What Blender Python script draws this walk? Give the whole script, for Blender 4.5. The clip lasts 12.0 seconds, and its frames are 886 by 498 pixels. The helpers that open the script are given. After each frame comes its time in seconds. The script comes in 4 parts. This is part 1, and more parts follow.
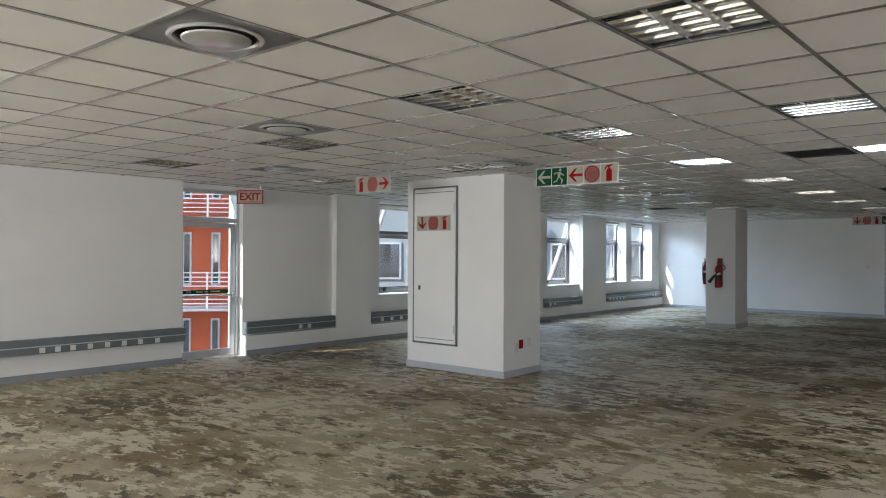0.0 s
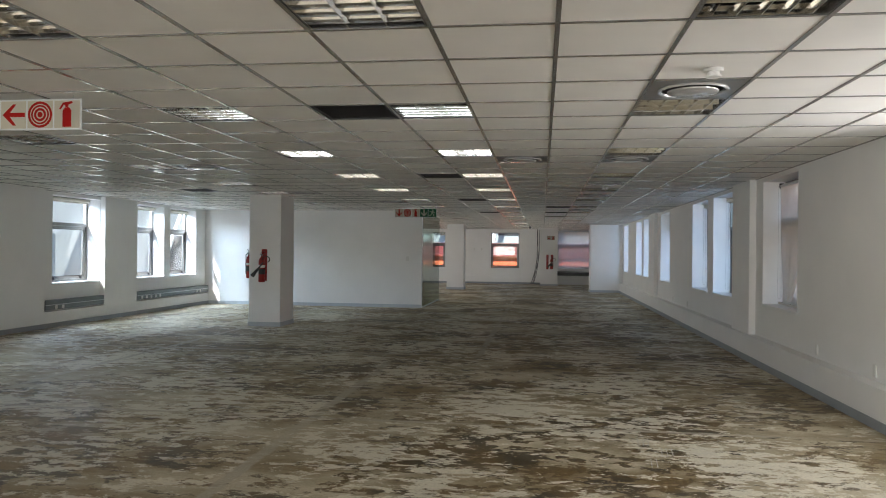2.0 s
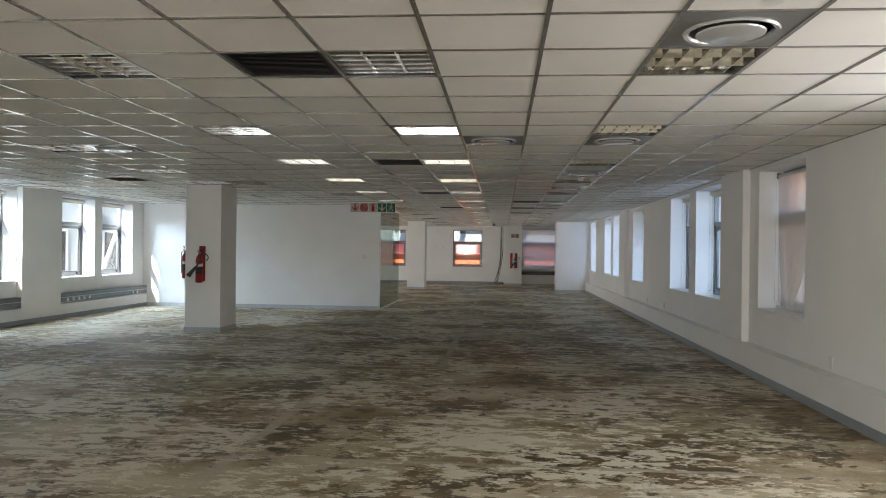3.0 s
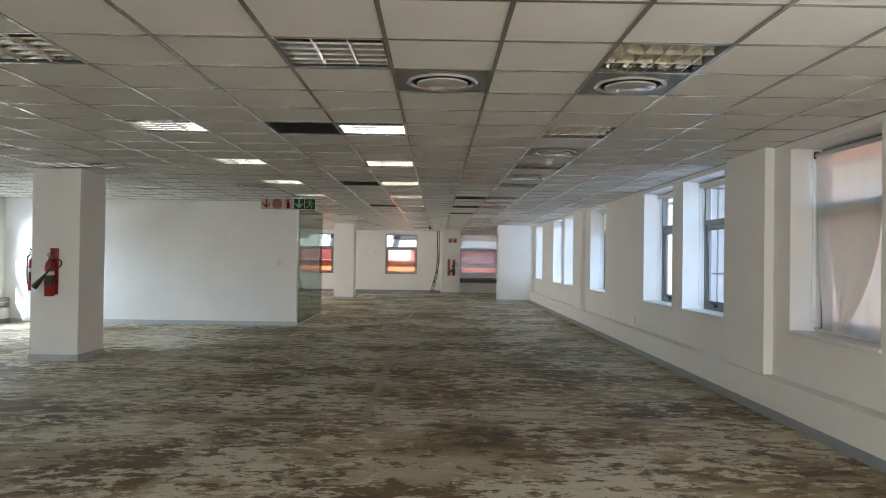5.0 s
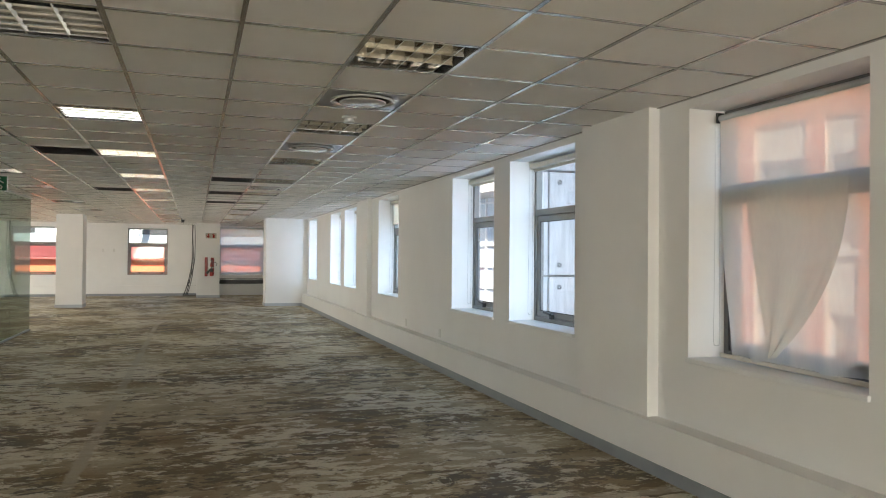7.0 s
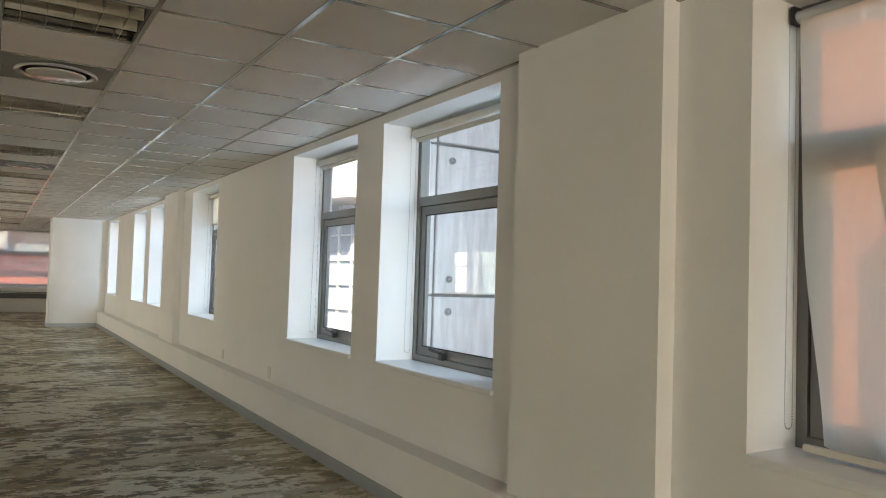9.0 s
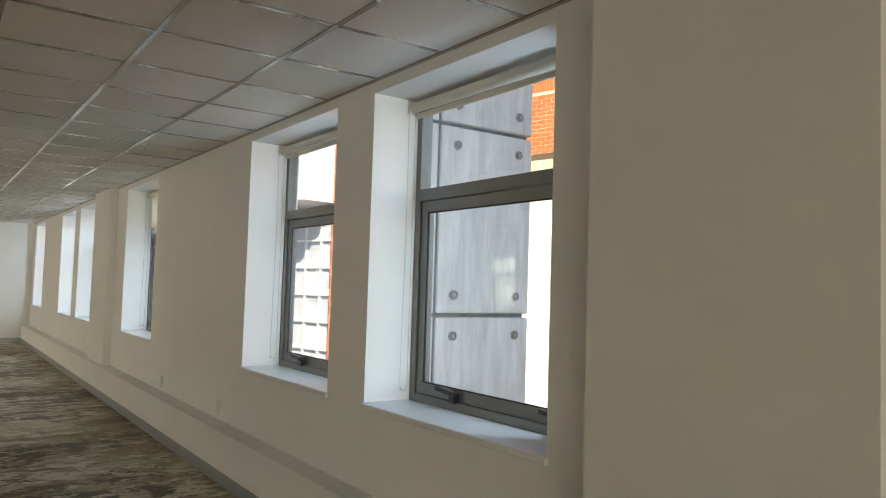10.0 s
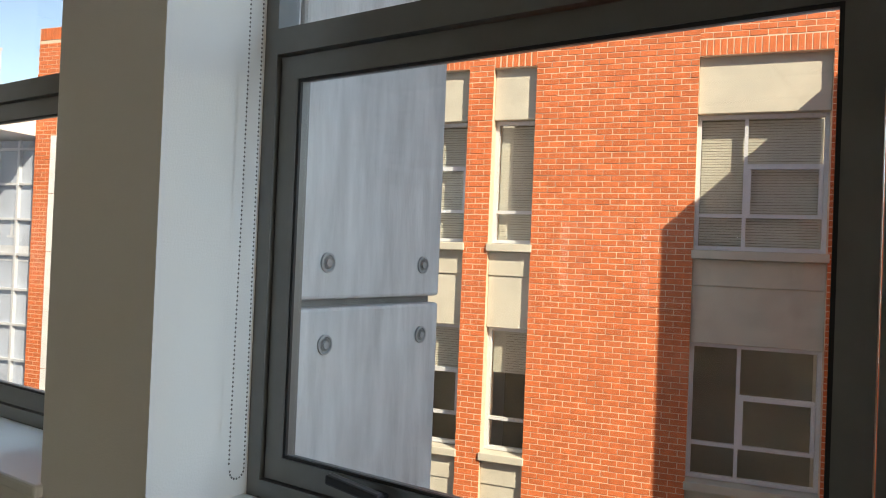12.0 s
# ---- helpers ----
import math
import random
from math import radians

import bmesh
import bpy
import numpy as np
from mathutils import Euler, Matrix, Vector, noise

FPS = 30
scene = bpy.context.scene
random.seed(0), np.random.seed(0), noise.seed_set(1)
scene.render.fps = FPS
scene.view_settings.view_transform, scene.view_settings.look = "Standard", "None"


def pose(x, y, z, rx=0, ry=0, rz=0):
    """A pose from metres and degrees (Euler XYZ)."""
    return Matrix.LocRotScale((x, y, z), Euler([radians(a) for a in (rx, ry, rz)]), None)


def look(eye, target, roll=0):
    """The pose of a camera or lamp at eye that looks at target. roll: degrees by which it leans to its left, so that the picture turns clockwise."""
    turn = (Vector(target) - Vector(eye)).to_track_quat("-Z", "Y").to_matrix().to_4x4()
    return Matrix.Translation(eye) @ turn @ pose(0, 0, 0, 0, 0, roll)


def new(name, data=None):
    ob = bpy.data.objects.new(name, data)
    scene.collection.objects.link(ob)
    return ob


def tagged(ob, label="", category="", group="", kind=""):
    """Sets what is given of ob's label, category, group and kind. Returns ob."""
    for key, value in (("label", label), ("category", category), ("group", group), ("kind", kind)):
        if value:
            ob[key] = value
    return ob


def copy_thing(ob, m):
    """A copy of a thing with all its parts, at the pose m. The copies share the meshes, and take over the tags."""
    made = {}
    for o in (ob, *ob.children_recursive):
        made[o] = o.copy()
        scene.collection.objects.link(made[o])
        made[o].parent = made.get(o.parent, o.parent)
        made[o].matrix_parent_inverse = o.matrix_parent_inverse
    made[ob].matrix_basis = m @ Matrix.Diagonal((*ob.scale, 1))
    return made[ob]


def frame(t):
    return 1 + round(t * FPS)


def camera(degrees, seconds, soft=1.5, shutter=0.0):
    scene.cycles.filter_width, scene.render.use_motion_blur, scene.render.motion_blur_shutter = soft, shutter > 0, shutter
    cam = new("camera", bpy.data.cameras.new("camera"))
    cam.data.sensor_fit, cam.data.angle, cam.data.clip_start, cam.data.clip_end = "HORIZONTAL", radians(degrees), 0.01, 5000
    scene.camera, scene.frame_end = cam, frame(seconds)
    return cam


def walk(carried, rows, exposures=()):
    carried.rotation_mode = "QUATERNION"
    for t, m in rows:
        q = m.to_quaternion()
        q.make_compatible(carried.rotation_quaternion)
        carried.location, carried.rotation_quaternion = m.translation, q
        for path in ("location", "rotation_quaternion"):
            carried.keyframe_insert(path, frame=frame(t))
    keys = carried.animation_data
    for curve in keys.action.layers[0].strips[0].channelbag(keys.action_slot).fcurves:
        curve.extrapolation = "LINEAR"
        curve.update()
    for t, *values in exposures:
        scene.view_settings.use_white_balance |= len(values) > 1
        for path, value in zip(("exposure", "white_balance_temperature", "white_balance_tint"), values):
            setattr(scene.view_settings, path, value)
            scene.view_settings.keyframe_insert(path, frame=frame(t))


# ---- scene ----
cam = camera(62.0, 12.0, soft=1.0)
PATH = [
    (0, (0.051, 0.203, 1.545), (-1.244, 1.726, 1.562), 0.3),
    (0.5, (-0.111, 0.794, 1.538), (-1.058, 2.556, 1.547), 0.4),
    (1, (-0.197, 1.387, 1.528), (-0.826, 3.286, 1.532), 0.5),
    (1.5, (-0.311, 1.979, 1.517), (-0.708, 3.939, 1.521), 0.6),
    (2, (-0.391, 2.586, 1.506), (-0.658, 4.568, 1.512), 0.6),
    (2.5, (-0.443, 3.205, 1.5), (-0.642, 5.195, 1.506), 0.7),
    (2.7, (-0.478, 3.467, 1.491), (-0.659, 5.459, 1.493), 0.7),
    (4.3, (-0.583, 5.588, 1.485), (-0.682, 7.586, 1.506), 0.8),
    (4.5, (-0.588, 5.839, 1.485), (-0.664, 7.837, 1.508), 0.8),
    (5, (-0.651, 6.473, 1.453), (-0.634, 8.473, 1.477), 0.8),
    (5.5, (-0.636, 7.143, 1.468), (-0.473, 9.136, 1.485), 0.7),
    (6, (-0.574, 7.798, 1.49), (-0.255, 9.772, 1.504), 0.6),
    (6.5, (-0.584, 8.469, 1.478), (-0.093, 10.408, 1.494), 0.6),
    (7, (-0.524, 9.112, 1.491), (0.113, 11.008, 1.512), 0.5),
    (7.5, (-0.434, 9.769, 1.461), (0.362, 11.603, 1.499), 0.8),
    (7.7, (-0.355, 10.021, 1.463), (0.491, 11.833, 1.502), 0.9),
    (9.3, (0.431, 11.957, 1.409), (1.496, 13.648, 1.498), 1.9),
    (9.5, (0.498, 12.191, 1.426), (1.581, 13.87, 1.518), 1.9),
    (10, (0.658, 12.805, 1.453), (1.809, 14.437, 1.558), 1.8),
    (10.5, (0.876, 13.376, 1.465), (2.151, 14.914, 1.568), 1.5),
    (11, (1.114, 13.914, 1.449), (2.54, 15.314, 1.541), 1.4),
    (11.5, (1.391, 14.389, 1.417), (2.956, 15.632, 1.496), 1.7),
    (12, (1.637, 14.862, 1.44), (3.293, 15.982, 1.464), 2.3),
]
walk(cam, [(t, look(eye, target, roll)) for t, eye, target, roll in PATH],
     [(0, 0.8, 5900, 10), (1.5, 1.0, 6150, 10), (2.5, 1.15, 6300, 10), (5.5, 1.75, 6500, 9), (7.5, 1.95, 7000, 8), (9.5, 1.58, 7800, 8), (10.5, 1.15, 8000, 7), (11.2, 0.8, 7900, 7), (12, 0.75, 7700, 8)])

# ---- light ----
SUN_DIR = Vector((0.425, 1.0, -0.85)).normalized()
world = bpy.data.worlds.new("sky")
scene.world = world
world.use_nodes = True
wn = world.node_tree
sky = wn.nodes.new("ShaderNodeTexSky")
sky.sky_type = 'NISHITA'
sky.sun_disc = False
sky.sun_elevation = math.asin(-SUN_DIR.z)
sky.sun_rotation = math.atan2(-SUN_DIR.x, -SUN_DIR.y)
sky.air_density, sky.dust_density, sky.ozone_density = 1.0, 0.2, 2.0
wn.nodes["Background"].inputs[1].default_value = 0.135
wn.links.new(sky.outputs[0], wn.nodes["Background"].inputs[0])
sun = new("sun", bpy.data.lights.new("sun", 'SUN'))
sun.data.energy, sun.data.angle, sun.data.color = 5.0, radians(0.5), (1.0, 0.94, 0.85)
sun.matrix_world = look((0, 0, 30), Vector((0, 0, 30)) + SUN_DIR)


def day_fill_lamp(m, width, height, power, col=(0.74, 0.87, 1.0)):
    """An added area lamp at or outside a window that boosts the daylight."""
    ob = new("day_fill_lamp", bpy.data.lights.new("day_fill_lamp", 'AREA'))
    ob.data.shape, ob.data.size, ob.data.size_y = 'RECTANGLE', width, height
    ob.data.energy, ob.data.color = power, col
    ob.matrix_world = m


# windows out of sight, added to let fill light in: the south end, the first two of the east wall, the office behind the
# partition
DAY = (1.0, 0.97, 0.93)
# fill aimed up at the ceiling, like light thrown back by sunlit ground
for x in (-7.5, -4.5, -1.5):
    day_fill_lamp(look((x, -5.12, 1.66), (x, 0, 7.5)), 2.4, 1.6, 110, DAY)
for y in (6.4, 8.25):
    day_fill_lamp(look((2.86, y, 1.66), (0, y, 1.7)), 1.3, 1.6, 15, DAY)
ADDED_SW_WINDOWS = [(-3.5, -2.1), (-1.3, 0.1)]
for a, b in ADDED_SW_WINDOWS:
    day_fill_lamp(look((-9.93, (a + b) / 2, 1.66), (0, (a + b) / 2 + 1, 2.6)), 1.3, 1.6, 28, DAY)
ADDED_OFFICE_WINDOWS = [(23.3, 24.7), (25.2, 26.6), (28.0, 29.4), (30.0, 31.4), (33.0, 34.4), (34.9, 36.3)]
for a, b in ADDED_OFFICE_WINDOWS:
    day_fill_lamp(look((-9.93, (a + b) / 2, 1.66), (0, (a + b) / 2, 1.2)), 1.3, 1.6, 26, (1.0, 0.96, 0.9))


# ---- materials ----
def mat(name, col, rough=0.6, metal=0.0, var=0.06, scale=6.0, bump=0.0, bscale=60.0, spec=0.5, stretch=(1, 1, 1), dirt=0.0, dirtcol=(0.2, 0.18, 0.15), rand=0.0):
    m = bpy.data.materials.new(name)
    m.use_nodes = True
    nt = m.node_tree
    n, l = nt.nodes, nt.links
    b = n["Principled BSDF"]
    b.inputs["Roughness"].default_value = rough
    b.inputs["Metallic"].default_value = metal
    b.inputs["Specular IOR Level"].default_value = spec
    geo = n.new("ShaderNodeNewGeometry")
    mp = n.new("ShaderNodeMapping")
    mp.inputs["Scale"].default_value = stretch
    l.new(geo.outputs["Position"], mp.inputs[0])
    no = n.new("ShaderNodeTexNoise")
    no.inputs["Scale"].default_value, no.inputs["Detail"].default_value = scale, 6
    l.new(mp.outputs[0], no.inputs["Vector"])
    rmp = n.new("ShaderNodeValToRGB")
    rmp.color_ramp.elements[0].position, rmp.color_ramp.elements[1].position = 0.3, 0.7
    rmp.color_ramp.elements[0].color = (*[c * (1 - var) for c in col], 1)
    rmp.color_ramp.elements[1].color = (*[min(1, c * (1 + var)) for c in col], 1)
    l.new(no.outputs[0], rmp.inputs[0])
    out = rmp.outputs[0]
    if dirt:
        n2 = n.new("ShaderNodeTexNoise")
        n2.inputs["Scale"].default_value, n2.inputs["Detail"].default_value = scale * 0.35, 8
        n2.inputs["Roughness"].default_value = 0.65
        l.new(mp.outputs[0], n2.inputs["Vector"])
        r2 = n.new("ShaderNodeMapRange")
        r2.inputs[1].default_value, r2.inputs[2].default_value, r2.inputs[4].default_value = 0.52, 0.75, dirt
        l.new(n2.outputs[0], r2.inputs[0])
        mx = n.new("ShaderNodeMix")
        mx.data_type = 'RGBA'
        l.new(r2.outputs[0], mx.inputs[0])
        l.new(out, mx.inputs[6])
        mx.inputs[7].default_value = (*dirtcol, 1)
        out = mx.outputs[2]
    if rand:
        oi = n.new("ShaderNodeObjectInfo")
        isl = n.new("ShaderNodeMath")
        isl.operation = 'ADD'
        l.new(oi.outputs["Random"], isl.inputs[0])
        l.new(geo.outputs["Random Per Island"], isl.inputs[1])
        fr = n.new("ShaderNodeMath")
        fr.operation = 'FRACT'
        l.new(isl.outputs[0], fr.inputs[0])
        mr = n.new("ShaderNodeMapRange")
        mr.inputs[3].default_value, mr.inputs[4].default_value = 1 - rand, 1 + rand
        l.new(fr.outputs[0], mr.inputs[0])
        hs = n.new("ShaderNodeHueSaturation")
        l.new(mr.outputs[0], hs.inputs["Value"])
        l.new(out, hs.inputs["Color"])
        out = hs.outputs[0]
    l.new(out, b.inputs["Base Color"])
    rr = n.new("ShaderNodeMapRange")
    rr.inputs[3].default_value, rr.inputs[4].default_value = rough * 0.85, min(1, rough * 1.15)
    l.new(no.outputs[0], rr.inputs[0])
    l.new(rr.outputs[0], b.inputs["Roughness"])
    if bump:
        nb = n.new("ShaderNodeTexNoise")
        nb.inputs["Scale"].default_value, nb.inputs["Detail"].default_value = bscale, 4
        l.new(mp.outputs[0], nb.inputs["Vector"])
        bp = n.new("ShaderNodeBump")
        bp.inputs["Strength"].default_value, bp.inputs["Distance"].default_value = bump, 0.01
        l.new(nb.outputs[0], bp.inputs["Height"])
        l.new(bp.outputs[0], b.inputs["Normal"])
    return m


def glass_mat(name, tint=(1, 1, 1), gloss=0.03):
    m = bpy.data.materials.new(name)
    m.use_nodes = True
    n, l = m.node_tree.nodes, m.node_tree.links
    n.remove(n["Principled BSDF"])
    tr, gl, mx, fr = n.new("ShaderNodeBsdfTransparent"), n.new("ShaderNodeBsdfGlossy"), n.new("ShaderNodeMixShader"), n.new("ShaderNodeLayerWeight")
    tr.inputs[0].default_value = (*tint, 1)
    gl.inputs["Roughness"].default_value = 0.02
    fr.inputs[0].default_value = 0.5
    pw, ad = n.new("ShaderNodeMath"), n.new("ShaderNodeMath")
    pw.operation, ad.operation = 'POWER', 'MULTIPLY_ADD'
    pw.inputs[1].default_value, ad.inputs[1].default_value, ad.inputs[2].default_value = 5.0, 0.8, gloss
    l.new(fr.outputs["Facing"], pw.inputs[0])
    l.new(pw.outputs[0], ad.inputs[0])
    l.new(ad.outputs[0], mx.inputs[0])
    l.new(tr.outputs[0], mx.inputs[1])
    l.new(gl.outputs[0], mx.inputs[2])
    l.new(mx.outputs[0], n["Material Output"].inputs[0])
    return m


def cloth_mat(name, col, clear):
    m = bpy.data.materials.new(name)
    m.use_nodes = True
    n, l = m.node_tree.nodes, m.node_tree.links
    n.remove(n["Principled BSDF"])
    d, t, tr = n.new("ShaderNodeBsdfDiffuse"), n.new("ShaderNodeBsdfTranslucent"), n.new("ShaderNodeBsdfTransparent")
    a, b = n.new("ShaderNodeMixShader"), n.new("ShaderNodeMixShader")
    w = n.new("ShaderNodeTexNoise")
    w.inputs["Scale"].default_value = 14
    r = n.new("ShaderNodeValToRGB")
    r.color_ramp.elements[0].color = (*[c * 0.9 for c in col], 1)
    r.color_ramp.elements[1].color = (*col, 1)
    l.new(w.outputs[0], r.inputs[0])
    l.new(r.outputs[0], d.inputs[0])
    l.new(r.outputs[0], t.inputs[0])
    a.inputs[0].default_value, b.inputs[0].default_value = 0.55, clear
    l.new(d.outputs[0], a.inputs[1])
    l.new(t.outputs[0], a.inputs[2])
    l.new(a.outputs[0], b.inputs[1])
    l.new(tr.outputs[0], b.inputs[2])
    l.new(b.outputs[0], n["Material Output"].inputs[0])
    return m


def floor_mat():
    m = bpy.data.materials.new("stained_screed")
    m.use_nodes = True
    n, l = m.node_tree.nodes, m.node_tree.links
    b = n["Principled BSDF"]
    geo = n.new("ShaderNodeNewGeometry")

    def noise_at(scale, stretch, detail=6, rough=0.6, dist=0.0):
        mp = n.new("ShaderNodeMapping")
        mp.inputs["Scale"].default_value = stretch
        l.new(geo.outputs["Position"], mp.inputs[0])
        t = n.new("ShaderNodeTexNoise")
        t.inputs["Scale"].default_value, t.inputs["Detail"].default_value = scale, detail
        t.inputs["Roughness"].default_value, t.inputs["Distortion"].default_value = rough, dist
        l.new(mp.outputs[0], t.inputs["Vector"])
        return t.outputs[0]

    def ramp(v, lo, hi, a=0.0, c=1.0):
        r = n.new("ShaderNodeMapRange")
        r.inputs[1].default_value, r.inputs[2].default_value, r.inputs[3].default_value, r.inputs[4].default_value = lo, hi, a, c
        l.new(v, r.inputs[0])
        return r.outputs[0]

    def op(kind, a, c):
        k = n.new("ShaderNodeMath")
        k.operation = kind
        for i, v in enumerate((a, c)):
            if isinstance(v, (int, float)):
                k.inputs[i].default_value = v
            else:
                l.new(v, k.inputs[i])
        return k.outputs[0]

    def mix(f, a, c):
        x = n.new("ShaderNodeMix")
        x.data_type = 'RGBA'
        l.new(f, x.inputs[0])
        for i, v in ((6, a), (7, c)):
            if isinstance(v, tuple):
                x.inputs[i].default_value = (*v, 1)
            else:
                l.new(v, x.inputs[i])
        return x.outputs[2]

    base = mix(ramp(noise_at(1.6, (0.8, 1, 1), 10, 0.68), 0.36, 0.64), (0.32, 0.265, 0.165), (0.53, 0.465, 0.335))
    sep = n.new("ShaderNodeSeparateXYZ")
    l.new(geo.outputs["Position"], sep.inputs[0])
    far = ramp(sep.outputs[1], 4.0, 10.0, 0.0, 0.025)
    # soft ochre glue stains
    broad = noise_at(0.5, (0.8, 1, 1), 6, 0.62)
    mid = noise_at(1.7, (0.6, 1.2, 1), 8, 0.66, 0.3)
    stain = op('ADD', op('ADD', op('MULTIPLY', broad, 0.6), op('MULTIPLY', mid, 0.6)), far)
    c = mix(op('MULTIPLY', ramp(stain, 0.57, 0.72), 0.72), base, (0.165, 0.104, 0.030))
    # torn brown residue, speckled at its edges
    tear = noise_at(5.0, (0.80, 1.2, 1), 14, 0.74, 0.15)
    patch = noise_at(0.85, (0.7, 1, 1), 5, 0.6)
    torn = op('ADD', op('ADD', tear, op('MULTIPLY', patch, 0.75)), far)
    dark = ramp(torn, 0.92, 0.934)
    tone = mix(ramp(noise_at(2.3, (1, 1, 1), 4), 0.4, 0.6), (0.135, 0.082, 0.026), (0.052, 0.037, 0.018))
    c = mix(op('MULTIPLY', dark, 0.88), c, tone)
    # pale scraped flecks
    pale = ramp(op('ADD', noise_at(5.6, (0.75, 1.35, 1), 14, 0.76, 0.15), op('MULTIPLY', noise_at(0.7, (1, 1, 1), 3), 0.5)), 0.772, 0.788)
    c = mix(op('MULTIPLY', pale, 0.9), c, (0.66, 0.61, 0.48))
    glue = dark
    # bands where desk trunking and sheet seams ran
    wob = op('MULTIPLY', op('SUBTRACT', noise_at(6, (1, 1, 1)), 0.5), 0.09)

    def band(out, at, half):
        return ramp(op('ABSOLUTE', op('ADD', op('SUBTRACT', sep.outputs[out], at), wob), 0), half, half + 0.02, 1, 0)
    north = ramp(sep.outputs[1], 12.9, 13.1)
    south = ramp(sep.outputs[1], 12.2, 12.4, 1.0, 0.0)
    lines = op('MAXIMUM', op('MULTIPLY', band(0, -1.28, 0.035), north), op('MULTIPLY', band(0, -2.42, 0.04), south))
    for out, at, half in ((0, -6.05, 0.03), (1, 9.0, 0.02), (1, 13.17, 0.045), (1, 16.25, 0.04), (1, 18.65, 0.03)):
        lines = op('MAXIMUM', lines, band(out, at, half))
    lines = op('MULTIPLY', lines, ramp(noise_at(0.9, (1, 1, 1)), 0.36, 0.58, 0.2, 0.9))
    c = mix(lines, c, (0.42, 0.37, 0.28))
    fine = ramp(noise_at(55, (1, 1, 1), 3), 0.3, 0.7, 0.86, 1.1)
    hs = n.new("ShaderNodeHueSaturation")
    l.new(fine, hs.inputs["Value"])
    l.new(c, hs.inputs["Color"])
    l.new(hs.outputs[0], b.inputs["Base Color"])
    l.new(ramp(glue, 0, 1, 0.66, 0.52), b.inputs["Roughness"])
    b.inputs["Specular IOR Level"].default_value = 0.28
    bp = n.new("ShaderNodeBump")
    bp.inputs["Strength"].default_value, bp.inputs["Distance"].default_value = 0.5, 0.004
    l.new(op('ADD', op('SUBTRACT', tear, 0.0), op('MULTIPLY', dark, 0.8)), bp.inputs["Height"])
    l.new(bp.outputs[0], b.inputs["Normal"])
    return m


M_FLOOR = floor_mat()
M_WALL = mat("white_wall_paint", (0.83, 0.82, 0.80), 0.55, var=0.025, scale=1.6, bump=0.12, bscale=220, dirt=0.10, dirtcol=(0.6, 0.58, 0.53))
M_SILL = mat("white_gloss_paint", (0.80, 0.80, 0.79), 0.3, var=0.02, scale=5, bump=0.05)
M_TILE = mat("mineral_ceiling_tile", (0.82, 0.80, 0.765), 0.85, var=0.03, scale=2.5, bump=0.25, bscale=260, rand=0.025)
M_TBAR = mat("silver_ceiling_bar", (0.42, 0.41, 0.39), 0.17, metal=0.7, var=0.05)
M_SKIRT = mat("grey_blue_skirting", (0.28, 0.30, 0.32), 0.5, var=0.06, dirt=0.25, dirtcol=(0.2, 0.19, 0.17))
M_SKIRTPALE = mat("pale_grey_skirting", (0.46, 0.49, 0.52), 0.5, var=0.06, dirt=0.25, dirtcol=(0.3, 0.29, 0.27))
M_ALU = mat("bronze_grey_aluminium", (0.20, 0.20, 0.195), 0.38, metal=0.55, var=0.06, scale=12)
M_ALU_LIGHT = mat("natural_aluminium", (0.55, 0.57, 0.58), 0.35, metal=0.6, var=0.05)
M_SEAL = mat("black_rubber", (0.015, 0.015, 0.016), 0.5)
M_BLACK = mat("black_plastic", (0.02, 0.02, 0.022), 0.35, var=0.1)
M_GLASS = glass_mat("window_glass")
M_SCREEN = glass_mat("green_tinted_glass", (0.62, 0.70, 0.66), 0.08)
M_MIRROR = mat("polished_louvre_aluminium", (0.70, 0.70, 0.70), 0.09, metal=1.0, var=0.03)
M_TRAY = mat("bright_metal_tray", (0.20, 0.20, 0.20), 0.25, metal=0.8, var=0.02)
M_TUBE = mat("unlit_lamp_tube", (0.80, 0.80, 0.78), 0.25, var=0.02)
M_PLATE = mat("satin_grey_plate", (0.60, 0.60, 0.59), 0.14, metal=0.35, var=0.06, scale=3)
M_DARK = mat("dark_grille", (0.035, 0.033, 0.032), 0.6, var=0.15)
M_WHITEPL = mat("white_plastic", (0.72, 0.71, 0.68), 0.4, var=0.03)
M_TRUNK = mat("grey_trunking", (0.16, 0.18, 0.19), 0.45, metal=0.2, var=0.08, dirt=0.3, dirtcol=(0.3, 0.3, 0.3))
M_RED = mat("red_enamel", (0.28, 0.014, 0.012), 0.28, var=0.08)
M_SIGNRED = mat("sign_red", (0.30, 0.012, 0.010), 0.85, var=0.05, spec=0.08)
M_SIGNGREEN = mat("sign_green", (0.012, 0.075, 0.035), 0.85, var=0.05, spec=0.08)
M_SIGNWHITE = mat("sign_cream", (0.43, 0.40, 0.32), 0.85, var=0.05, spec=0.08)
M_LABEL = mat("paper_label", (0.7, 0.68, 0.64), 0.6, var=0.1)
M_CHALK = mat("faint_chalk", (0.46, 0.44, 0.38), 0.8, var=0.2, scale=20)
M_BLIND = cloth_mat("roller_blind_cloth", (0.84, 0.83, 0.75), 0.11)
M_SHEER = cloth_mat("sheer_end_blind_cloth", (0.80, 0.80, 0.78), 0.45)
M_BLINDROLL = mat("rolled_blind_cloth", (0.70, 0.66, 0.58), 0.7, var=0.05, bump=0.1)
M_CHAIN = mat("steel_bead_chain", (0.22, 0.21, 0.2), 0.35, metal=0.7)
M_CONC = mat("cast_concrete", (0.55, 0.55, 0.54), 0.75, var=0.16, scale=8, bump=0.35, bscale=40, stretch=(2.6, 2.6, 0.4), dirt=0.42, dirtcol=(0.27, 0.27, 0.26))
